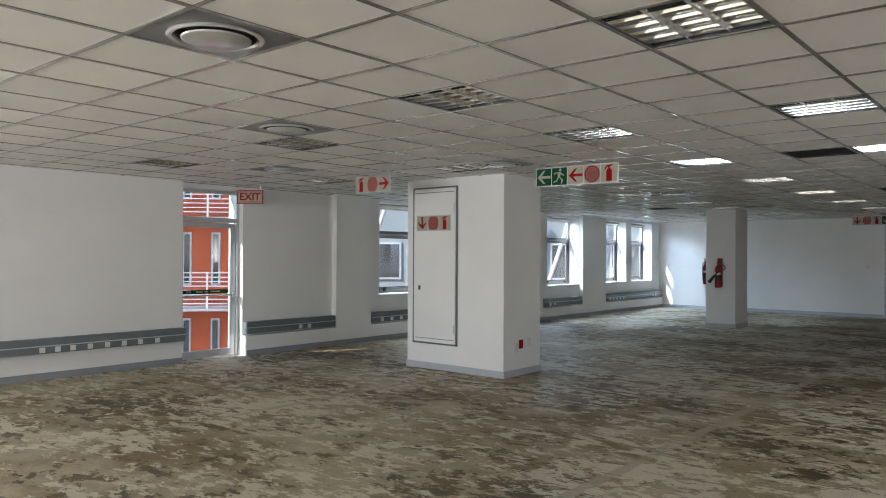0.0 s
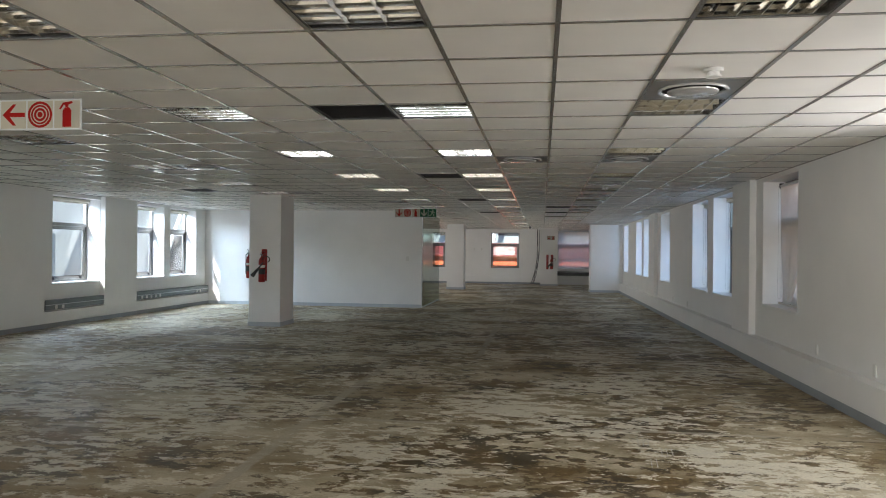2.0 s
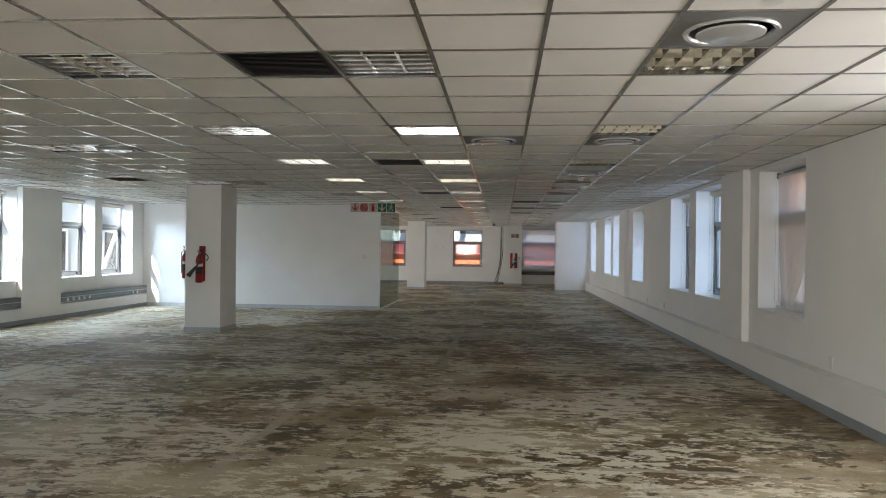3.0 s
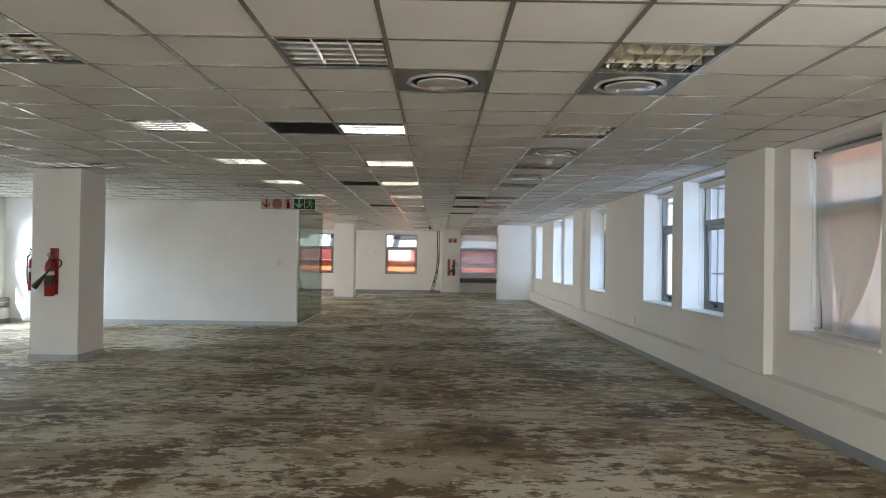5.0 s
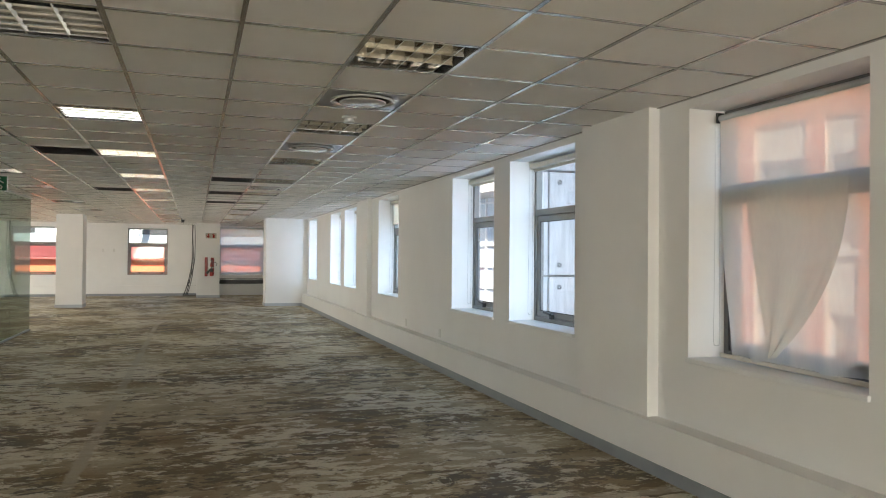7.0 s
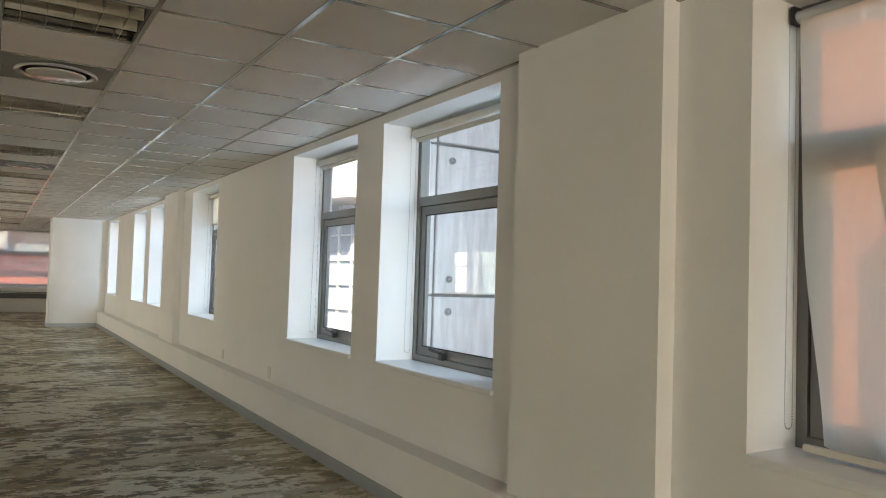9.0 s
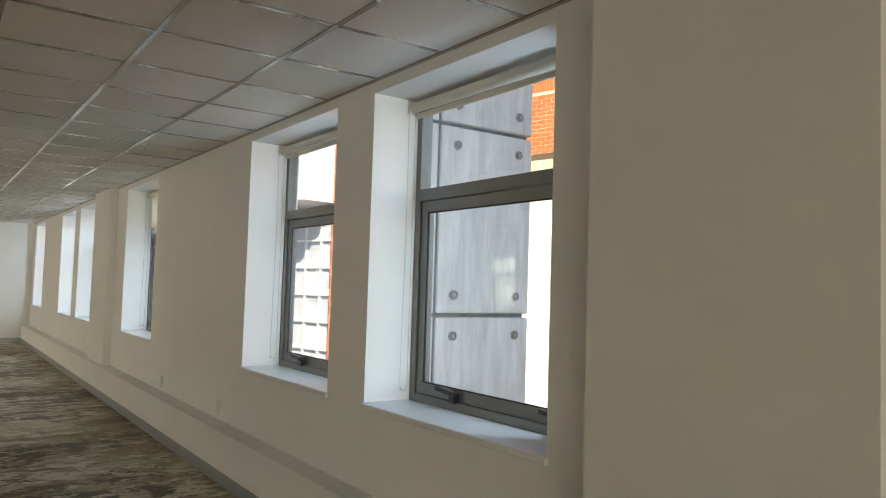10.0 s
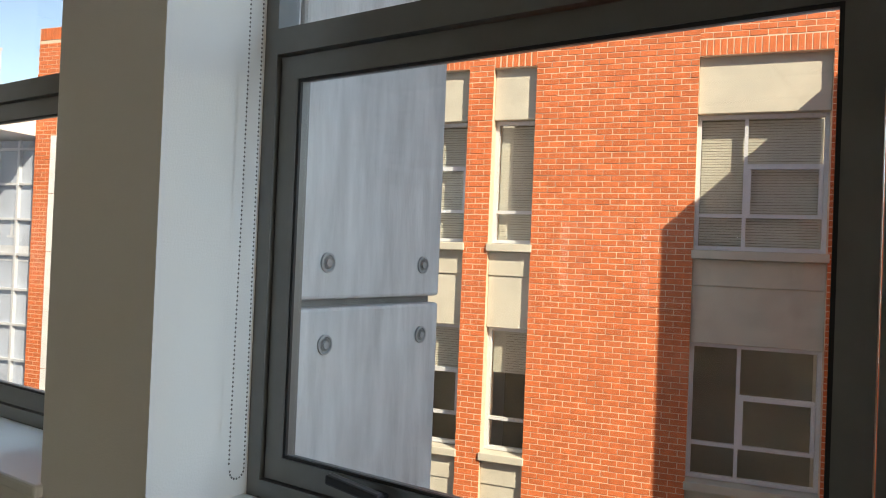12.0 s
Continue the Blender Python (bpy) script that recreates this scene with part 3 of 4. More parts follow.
def roller_blind(width, head, m, depth=0.25, drop=0.0):
    b = thing("roller_blind", "rolled up cream roller blind with bead chain", "blind", m, "rolled up blinds")
    part("roll", tube(((0.012, depth, head - 0.045), (width - 0.012, depth, head - 0.045)), 0.03, 16), M_BLINDROLL, b, smooth=True)
    part("hem_bar", rbox(0.02, width - 0.02, depth + 0.018, depth + 0.034, head - 0.105 - drop, head - 0.072 - drop, 0.006), M_BLINDROLL, b)
    if drop:
        part("cloth", boxes((0.02, width - 0.02, depth + 0.025, depth + 0.0265, head - 0.072 - drop, head - 0.045)), M_BLIND, b, "partly lowered cloth")
    for x in (0.0, width - 0.012):
        part("bracket", rbox(x, x + 0.012, depth - 0.035, depth + 0.035, head - 0.08, head - 0.004, 0.003), M_WHITEPL, b)
    c = part("chain", bead_loop(0.03, depth - 0.02, head - 0.05, 0.90), M_CHAIN, b, "fine bead chain loop")
    return b

def bead_loop(x, d, top, low):
    bm = bmesh.new()
    pts = []
    n = int((top - low) / 0.011)
    for k in range(n):
        pts.append((x, d - 0.022 + 0.004 * math.sin(k * 0.03), top - 0.011 * k))
    for k in range(9):
        a = math.pi * k / 8
        pts.append((x, d - 0.022 * math.cos(a), low - 0.022 * math.sin(a)))
    for k in range(n):
        pts.append((x, d + 0.022, low + 0.011 * k))
    for p in pts:
        r = 0.0034
        t, bt = bm.verts.new((p[0], p[1], p[2] + r)), bm.verts.new((p[0], p[1], p[2] - r))
        ring = [bm.verts.new((p[0] + r * c, p[1] + r * s, p[2])) for c, s in ((1, 0), (0, 1), (-1, 0), (0, -1))]
        for k in range(4):
            bm.faces.new((ring[k], ring[(k + 1) % 4], t))
            bm.faces.new((ring[(k + 1) % 4], ring[k], bt))
    return bm

def east(y1):      # local x runs towards smaller y, local y outward (+x)
    return Matrix(((0, 1, 0, EXN), (-1, 0, 0, y1), (0, 0, 1, 0), (0, 0, 0, 1)))
def west(y0):
    return Matrix(((0, -1, 0, WXN), (1, 0, 0, y0), (0, 0, 1, 0), (0, 0, 0, 1)))

# added bluish slivers of light outside the glass, aimed at the far reveals
for a, b in EAST_WINDOWS[3:]:
    day_fill_lamp(look((EXO + 0.05, a + 0.02, 1.66), (EXN + 0.12, b, 1.60)), 0.06, 1.5, 6, (0.48, 0.70, 1.0))
# the same weak added slivers for the west reveals
for a, b in WEST_WINDOWS:
    day_fill_lamp(look((WXO - 0.05, a + 0.02, 1.66), (WXN + 0.35, b + 0.1, 1.55)), 0.06, 1.5, 2, (0.55, 0.76, 1.0))
# added lamps outside, above head height, brightening floor and partition
for a, b in WEST_WINDOWS:
    day_fill_lamp(look((WXO - 1.0, (a + b) / 2 - 0.25, 3.15), (WXN + 3.0, (a + b) / 2 + 0.3, 0.0)), 1.2, 1.2, 145, (0.66, 0.83, 1.0))
# weaker added fill of the same sort for the far east windows
for a, b in EAST_WINDOWS[5:]:
    day_fill_lamp(look((EXO + 1.0, (a + b) / 2 + 0.3, 3.35), (EXN - 3.0, (a + b) / 2 - 0.3, 0.0)), 1.2, 1.2, 18, (0.58, 0.77, 1.0))
for k, (a, b) in enumerate(EAST_WINDOWS):
    window("window_%d" % (k + 1), b - a, SILL, HEAD, east(b), "dark grey aluminium window in a deep white reveal")
    if k != 2:
        roller_blind(b - a, HEAD, east(b), drop=0.34 if k == 5 else 0.0)
# unseen windows, added only as openings for the fill lamps
for k, (a, b) in enumerate(ADDED_OFFICE_WINDOWS + ADDED_SW_WINDOWS):
    window("window_%d" % (k + 40), b - a, SILL, HEAD, west(a), "added grey aluminium window in a white wall, out of sight")
for k, (a, b) in enumerate(WEST_WINDOWS):
    window("window_%d" % (k + 20), b - a, SILL, HEAD, west(a), "grey aluminium window with sunlit white reveal")
    roller_blind(b - a, HEAD, west(a))

# ---- drawn blind in the third east window ----
def drawn_blind(width, m):
    b = thing("roller_blind", "drawn translucent cream roller blind, creased and slipping", "blind", m)
    top, low, d = HEAD - 0.06, 0.85, 0.235
    part("roll", tube(((0.03, d, top), (width - 0.012, d, top)), 0.024, 16), M_ALU_LIGHT, b, "aluminium roller tube", smooth=True)
    part("bracket", rbox(0.012, 0.03, d - 0.03, d + 0.03, top - 0.03, top + 0.04, 0.004), M_BLACK, b)
    nx, nz = 64, 72
    bm = bmesh.new()
    grid = []
    for k in range(nz + 1):
        v = k / nz
        row = []
        for i in range(nx + 1):
            u = i / nx
            pull = 0.10 * v * v * (1 - u) ** 2
            x = 0.05 + (width - 0.07) * u + pull * 0.9 + 0.012 * math.sin(9 * v + 4 * u) * v
            fold = 0.030 * v ** 1.4 * math.sin(2 * math.pi * (u * 2.1 + 0.35 * v)) + 0.020 * v ** 3 * math.sin(2 * math.pi * (u * 4.6 - 0.5 * v))
            swag = 0.05 * math.exp(-((u - 0.42) / 0.16) ** 2) * max(0, v - 0.35)
            z = top - 0.02 - (top - low - 0.03) * v - 0.03 * v * v * math.sin(math.pi * u)* 0.4
            row.append(bm.verts.new((x, d - 0.022 + fold - swag, z)))
        grid.append(row)
    for k in range(nz):
        for i in range(nx):
            bm.faces.new((grid[k][i], grid[k + 1][i], grid[k + 1][i + 1], grid[k][i + 1]))
    part("cloth", bm, M_BLIND, b, "thin sun-faded cloth", smooth=True)
    # slack cloth hanging in a swag from the transom, gathered to the bottom bar
    bm = bmesh.new()
    rows = []
    for k in range(41):
        v = k / 40
        left = 0.34 + 0.215 * v ** 1.2
        right = 1.13 - 0.54 * v ** 2.3
        row = []
        for i in range(33):
            u = i / 32
            ripple = 0.012 * math.sin(14 * u + 3 * v) * v + 0.02 * math.sin(math.pi * u)
            row.append(bm.verts.new((left + (right - left) * u, d - 0.062 - ripple, 1.95 - 1.06 * v)))
        rows.append(row)
    for a, c in zip(rows, rows[1:]):
        for i in range(32):
            bm.faces.new((a[i], c[i], c[i + 1], a[i + 1]))
    part("slack_fold", bm, M_BLIND, b, "gathered swag of the same cloth", smooth=True)
    bm = rbox(0.0, width - 0.10, -0.010, 0.010, -0.014, 0.014, 0.005)
    bm.transform(Matrix.Translation((0.10, d - 0.05, low)) @ Matrix.Rotation(radians(0.6), 4, 'Y'))
    part("hem_bar", bm, M_BLINDROLL, b, "cloth covered bottom bar")
    part("chain", bead_loop(0.02, d - 0.02, top, 0.92), M_CHAIN, b)
a, b = EAST_WINDOWS[2]
drawn_blind(b - a, east(b))

# ---- glazed exit door ----
dm = west(DOOR[0])
w = DOOR[1] - DOOR[0]
dr = thing("door_1", "closed glazed exit door in an aluminium frame", "door", dm, kind="structure")
part("door_frame", boxes((0.0, 0.05, 0.10, 0.17, 0, 2.5), (w - 0.05, w, 0.10, 0.17, 0, 2.5), (0.05, w - 0.05, 0.10, 0.17, 2.45, 2.5), (0.05, w - 0.05, 0.10, 0.17, 2.02, 2.09)), M_ALU_LIGHT, dr)
leaf = part("leaf", boxes((0.06, 0.14, 0.115, 0.16, 0.01, 2.01), (w - 0.14, w - 0.06, 0.115, 0.16, 0.01, 2.01), (0.14, w - 0.14, 0.115, 0.16, 1.94, 2.01), (0.14, w - 0.14, 0.115, 0.16, 0.01, 0.12)), M_ALU_LIGHT, dr)
for z0, z1, x0 in ((0.12, 1.94, 0.14), (2.09, 2.45, 0.05)):
    o = part("pane", boxes((x0, w - x0, 0.136, 0.140, z0, z1)), M_GLASS, dr)
    o.visible_shadow = False
bar = part("push_bar", tube(((0.10, 0.075, 0.93), (w - 0.10, 0.075, 0.93)), 0.014, 12), M_ALU_LIGHT, dr, "aluminium panic bar", smooth=True)
for x in (0.10, w - 0.10):
    part("bracket", rbox(x - 0.025, x + 0.025, 0.06, 0.114, 0.90, 0.96, 0.006), M_ALU_LIGHT, bar)
st = part("door_sticker", boxes((0.15, w - 0.16, 0.132, 0.134, 0.955, 1.015)), M_SIGNGREEN, dr, "green push bar sticker with white lettering")
part("lettering", boxes((0.20, 0.28, 0.130, 0.1315, 0.975, 0.997), (0.36, 0.47, 0.130, 0.1315, 0.975, 0.997), (0.50, 0.56, 0.130, 0.1315, 0.975, 0.997), (0.60, 0.76, 0.130, 0.1315, 0.975, 0.997)), M_SIGNWHITE, st)

# ---- signs ----
def letters(text, size, material, parent, m):
    cu = bpy.data.curves.new("lettering", 'FONT')
    cu.body, cu.size, cu.align_x, cu.align_y, cu.extrude = text, size, 'CENTER', 'CENTER', 0.0008
    cu.offset = 0.004
    ob = new("lettering", cu)
    dg = bpy.context.evaluated_depsgraph_get()
    me = bpy.data.meshes.new_from_object(ob.evaluated_get(dg))
    bpy.data.objects.remove(ob)
    me.materials.clear()
    me.materials.append(material)
    o = new("lettering", me)
    o.parent, o.matrix_basis = parent, m
    return o

def poly(bm, pts, y0, y1):
    a = [bm.verts.new((x, y0, z)) for x, z in pts]
    b = [bm.verts.new((x, y1, z)) for x, z in pts]
    bm.faces.new(a)
    bm.faces.new(b[::-1])
    for k in range(len(pts)):
        bm.faces.new((a[k], b[k], b[(k + 1) % len(pts)], a[(k + 1) % len(pts)]))

def pictogram(kind, s):
    """Flat symbol about the panel's centre, seen from -y."""
    bm = bmesh.new()
    y0, y1 = -0.0065, -0.0055
    if kind.startswith("arrow"):
        pts = [(-0.38, 0), (-0.02, 0.34), (0.10, 0.34), (-0.12, 0.07), (0.40, 0.07), (0.40, -0.07), (-0.12, -0.07), (0.10, -0.34), (-0.02, -0.34)]
        turn = {"arrow_left": 0, "arrow_right": math.pi, "arrow_down": math.pi / 2}[kind]
        c, sn = math.cos(turn), math.sin(turn)
        poly(bm, [(s * (x * c - z * sn), s * (x * sn + z * c)) for x, z in pts], y0, y1)
    elif kind == "reel":
        for r0, r1 in ((0.0, 0.09), (0.13, 0.21), (0.25, 0.31), (0.34, 0.42)):
            n = 24
            for k in range(n):
                t0, t1 = 2 * math.pi * k / n, 2 * math.pi * (k + 1) / n
                q = [(r0 * math.cos(t0), r0 * math.sin(t0)), (r1 * math.cos(t0), r1 * math.sin(t0)), (r1 * math.cos(t1), r1 * math.sin(t1)), (r0 * math.cos(t1), r0 * math.sin(t1))]
                if r0 == 0:
                    q = q[1:3] + [(0, 0)]
                poly(bm, [(s * x, s * z) for x, z in q], y0, y1)
    elif kind == "extinguisher":
        poly(bm, [(s * x, s * z) for x, z in ((-0.15, -0.40), (0.15, -0.40), (0.15, 0.12), (0.07, 0.22), (-0.07, 0.22), (-0.15, 0.12))], y0, y1)
        poly(bm, [(s * x, s * z) for x, z in ((-0.05, 0.23), (0.05, 0.23), (0.05, 0.30), (0.20, 0.36), (0.17, 0.41), (-0.14, 0.37), (-0.27, 0.18), (-0.22, 0.15), (-0.10, 0.31))], y0, y1)
    elif kind == "runner":
        for pts in (((-0.02, 0.28), (0.08, 0.24), (0.12, 0.32), (0.06, 0.40), (-0.02, 0.37)),
                    ((-0.10, 0.20), (0.08, 0.22), (0.04, -0.05), (-0.10, -0.05)),
                    ((0.06, 0.20), (0.28, 0.06), (0.25, 0.01), (0.06, 0.12)), ((-0.10, 0.20), (-0.30, 0.10), (-0.33, 0.16), (-0.10, 0.24)),
                    ((-0.02, -0.05), (0.06, -0.05), (0.22, -0.20), (0.14, -0.38), (0.08, -0.36), (0.13, -0.20)),
                    ((-0.10, -0.05), (-0.02, -0.05), (-0.14, -0.26), (-0.36, -0.32), (-0.36, -0.26), (-0.18, -0.20))):
            poly(bm, [(s * x, s * z) for x, z in pts], y0, y1)
    bmesh.ops.recalc_face_normals(bm, faces=bm.faces[:])
    return bm

def hung_sign(panels, m, label, s=0.205, hung=True):
    """panels: symbol names; the sign's left lower corner is at the origin, facing -y."""
    sg = thing("safety_sign", label, "sign", m, "fire and exit signs")
    part("board", rbox(-0.006, s * len(panels) + 0.006, -0.003, 0.004, -0.006, s + 0.006, 0.002, 1), M_ALU_LIGHT, sg)
    for k, p in enumerate(panels):
        green = p.startswith("green_")
        pan = part("panel", rbox(s * k + 0.006, s * (k + 1) - 0.006, -0.0055, -0.003, 0.006, s - 0.006, 0.0008, 1), M_SIGNGREEN if green else M_SIGNWHITE, sg)
        sym = part("symbol", pictogram(p.replace("green_", ""), s * 1.08), M_SIGNWHITE if green else M_SIGNRED, pan)
        sym.location = (s * (k + 0.5), 0, s * 0.5)
    if hung:
        for x in (0.06, s * len(panels) - 0.06):
            part("hanger", tube(((x, 0, s), (x, 0, H - m.translation.z)), 0.002, 6), M_ALU_LIGHT, sg)
    return sg

hung_sign(("green_arrow_left", "green_runner", "arrow_left", "reel", "extinguisher"), pose(-4.62, 7.35, 2.335), "hanging row of green exit and red fire sign panels")
hung_sign(("extinguisher", "reel", "arrow_right"), pose(-7.0, 6.75, 2.34, 0, 0, 0), "hanging row of red hose reel and extinguisher panels")
hung_sign(("arrow_down", "reel", "extinguisher"), pose(-6.82, 7.73, 1.88), "red fire sign panels fixed to the cupboard door", 0.2, False)
hung_sign(("arrow_down", "reel", "extinguisher", "green_arrow_down", "green_runner"), pose(-4.06, 20.75, 2.35), "hanging row of red fire and green exit panels", 0.21)
hung_sign(("arrow_down", "extinguisher"), pose(-0.19, 35.99, 2.06), "small fire extinguisher sign on the pier", 0.18, False)
ex = thing("exit_sign", "red and white exit sign beside the door", "sign", pose(-9.28, 6.72, 2.30, 0, 0, 36))
part("board", rbox(-0.20, 0.20, -0.002, 0.008, 0, 0.205, 0.003), M_SIGNRED, ex)
fc = part("face", boxes((-0.185, 0.185, -0.004, -0.0025, 0.015, 0.19)), M_SIGNWHITE, ex)
part("border", boxes((-0.172, 0.172, -0.0055, -0.0045, 0.026, 0.032), (-0.172, 0.172, -0.0055, -0.0045, 0.173, 0.179), (-0.172, -0.166, -0.0055, -0.0045, 0.032, 0.173), (0.166, 0.172, -0.0055, -0.0045, 0.032, 0.173)), M_SIGNRED, fc)
letters("EXIT", 0.155, M_SIGNRED, fc, pose(0, -0.006, 0.10, 90))
part("arm", boxes((0.15, 0.17, 0.0, 0.008, 0.205, H - 2.30)), M_ALU_LIGHT, ex)

# ---- cupboard door on the wide column ----
cd = thing("cupboard_door", "white flush cupboard door in a thin dark frame", "cupboard door", pose(-6.905, 7.76, 0.34))
part("frame", boxes((0, 0.79, -0.02, -0.001, 0, 0.02), (0, 0.79, -0.02, -0.001, 2.11, 2.13), (0, 0.02, -0.02, -0.001, 0.02, 2.11), (0.77, 0.79, -0.02, -0.001, 0.02, 2.11)), M_TRUNK, cd, "thin grey steel frame")
part("leaf", rbox(0.026, 0.764, -0.025, -0.001, 0.026, 2.104, 0.003), M_WALL, cd)
for z in (0.075, 2.055):
    part("stiffening_lip", rbox(0.05, 0.74, -0.029, -0.025, z - 0.004, z + 0.004, 0.001, 1), M_TRUNK, cd, "thin pressed line in the door leaf")
lk = part("lock", rbox(0.115, 0.150, -0.035, -0.025, 0.73, 0.79, 0.004), M_BLACK, cd, "dark lock plate")
for z in (0.22, 1.84):
    part("hinge", tube(((0.745, -0.030, z - 0.06), (0.745, -0.030, z + 0.06)), 0.007, 8), M_ALU_LIGHT, cd)

# ---- wall sockets, plates, trunking ----
def plate(name, m, label, material=M_WHITEPL, w=0.075, h=0.115, red=False):
    p = thing(name, label, "socket", m, "wall plates")
    part("cover", rbox(-w / 2, w / 2, -0.012, 0.0, -h / 2, h / 2, 0.004), M_SIGNRED if red else material, p)
    part("insert", rbox(-w * 0.28, w * 0.28, -0.015, -0.011, -h * 0.3, h * 0.3, 0.002), M_SIGNRED if red else M_WHITEPL, p)

cx = Matrix(((0, -1, 0, -5.37), (1, 0, 0, 0), (0, 0, 1, 0), (0, 0, 0, 1)))
plate("wall_socket", cx @ pose(8.03, 0, 0.36), "white wall socket on the column")
plate("wall_socket", cx @ pose(8.14, 0, 0.40), "red dedicated wall socket on the column", w=0.09, red=True)
plate("wall_socket", cx @ pose(8.32, 0, 0.42), "white wall socket on the column")
for y in (18.62, 20.32, 11.24, 9.8):
    plate("blank_plate", Matrix(((0, 1, 0, EXN), (-1, 0, 0, 0), (0, 0, 1, 0), (0, 0, 0, 1))) @ pose(-y, 0, 0.455), "cream blank plate low on the wall")
plate("light_switch", pose(-3.93, 21.85, 1.30), "white light switch on the partition")
for x in (-3.6, -3.25):
    plate("light_switch", pose(x, Y1, 1.62), "white wall plate on the end wall")

def trunking(y0, y1, sockets, label, x=WXN):
    t = thing("power_trunking", label, "trunking", Matrix(((0, -1, 0, x), (1, 0, 0, y0), (0, 0, 1, 0.33), (0, 0, 0, 1))), "wall power trunking")
    L = y1 - y0
    part("channel", rbox(0, L, -0.115, -0.0, 0, 0.18, 0.004), M_TRUNK, t)
    part("cover_strip", boxes((0.002, L - 0.002, -0.119, -0.115, 0.085, 0.098)), M_ALU_LIGHT, t, "thin light joint strip")
    for s in sockets:
        k = part("socket", rbox(s - 0.033, s + 0.033, -0.127, -0.115, 0.012, 0.078, 0.004), M_WHITEPL, t, "white socket outlet")
        part("switch", rbox(s - 0.008, s + 0.008, -0.131, -0.127, 0.048, 0.064, 0.002), M_WHITEPL, k)
    return t
trunking(2.0, DOOR[0] - 0.01, (0.4, 0.7, 1.0, 1.85, 2.03, 2.21, 2.42, 2.64, 2.86, 3.08, 3.32), "dark grey trunking with white sockets", WX)
trunking(DOOR[1] + 0.01, 8.6, (1.02, 1.2), "dark grey trunking with one socket pair", WXN)
trunking(9.47, 11.55, (0.25, 0.5, 0.75, 1.0, 1.4), "dark grey trunking below the window", WXN)
trunking(15.12, 16.96, (0.3, 0.5), "grey trunking below the sunlit window", WXN)
trunking(18.24, 21.83, (0.2, 0.4, 0.6, 0.8, 1.0, 2.9, 3.1), "grey trunking below paired windows", WXN)
nt = thing("power_trunking", "dark trunking below the blinded end window", "trunking", pose(0.30, Y1, 0.42), "wall power trunking")
part("channel", rbox(0, 1.65, -0.10, -0.001, 0, 0.2, 0.004), M_BLACK, nt)
part("cover_strip", boxes((0.002, 1.648, -0.104, -0.1, 0.16, 0.175)), M_ALU_LIGHT, nt)

# ---- end wall windows ----
for k, (a, b) in enumerate(FAR_WINDOWS):
    window("window_%d" % (k + 30), b - a, 0.74, 2.42, pose(a, Y1, 0), "square dark framed window in the end wall", 0.20, 1.12)
wn_ = window("window_33", 1.65, 0.74, 2.52, pose(0.30, Y1, 0), "wide end window behind a translucent blind", 0.25, 1.1, M_ALU_LIGHT)
eb = thing("roller_blind", "drawn translucent grey blind over the end window", "blind", pose(0.30, Y1, 0))
part("cloth", boxes((0.02, 1.63, 0.10, 0.102, 0.80, 2.47)), M_SHEER, eb)
part("roll", tube(((0.02, 0.12, 2.48), (1.63, 0.12, 2.48)), 0.025, 12), M_ALU_LIGHT, eb, smooth=True)
part("hem_bar", boxes((0.02, 1.63, 0.095, 0.107, 0.78, 0.80)), M_ALU_LIGHT, eb)

# ---- fire extinguishers ----
def extinguisher(m, label, r=0.062, h=0.50, horn=True, board=True):
    e = thing("fire_extinguisher", label, "fire extinguisher", m, "wall hung fire extinguishers")
    if board:
        part("back_board", rbox(-0.03, 0.08, 0.06, 0.075, 0.02, 0.64, 0.004), M_RED, e, "red backing board")
    cyl = part("cylinder", lathe(((0, 0.0), (r * 0.9, 0.0), (r, 0.012), (r, h * 0.80), (r * 0.8, h * 0.90), (r * 0.35, h * 0.97), (r * 0.3, h), (0, h)), 24), M_RED, e, smooth=True)
    part("label", lathe(((r + 0.0008, h * 0.30), (r + 0.0008, h * 0.52)), 24), M_BLACK, cyl, "dark instruction label")
    part("band", lathe(((r + 0.0008, h * 0.56), (r + 0.0008, h * 0.66)), 24), M_LABEL, cyl, "pale label band")
    part("valve", lathe(((0.018, h), (0.020, h + 0.03), (0.010, h + 0.045), (0, h + 0.045)), 12), M_CHAIN, e)
    for z, tilt in ((h + 0.04, 12), (h + 0.065, 28)):
        bm = rbox(-0.02, 0.10, -0.010, 0.010, -0.004, 0.004, 0.003, 1)
        bm.transform(Matrix.Translation((-0.02, 0, z)) @ Matrix.Rotation(radians(-tilt), 4, 'Y'))
        part("lever", bm, M_BLACK, e)
    if horn:
        pts = []
        for k in range(17):
            a = math.pi * (1.15 - 1.5 * k / 16)
            pts.append((0.10 + 0.075 * math.cos(a), -0.04, h - 0.06 + 0.06 * math.sin(a)))
        part("hose", tube(pts, 0.009, 8), M_BLACK, e, "black rubber hose", smooth=True)
        ax = Matrix.Translation((0.06, -0.085, h - 0.12)) @ Matrix.Rotation(radians(-140), 4, 'Y')
        part("horn", lathe(((0.0, 0), (0.013, 0.0), (0.014, 0.12), (0.022, 0.16), (0.042, 0.34), (0.040, 0.34), (0.018, 0.16), (0, 0.14)), 16, ax), M_BLACK, e, "black discharge horn", smooth=True)
    else:
        part("hose", tube([(0.02, -0.02, h + 0.03), (0.07, -0.03, h), (0.075, -0.03, h * 0.6), (0.068, -0.03, h * 0.2)], 0.009, 8), M_BLACK, e, smooth=True)
    part("wall_bracket", rbox(-0.02, 0.02, 0.05, 0.079, h * 0.75, h * 0.85, 0.004), M_CHAIN, e)
extinguisher(pose(-5.80, 16.34, 0.87), "red carbon dioxide extinguisher with black horn")
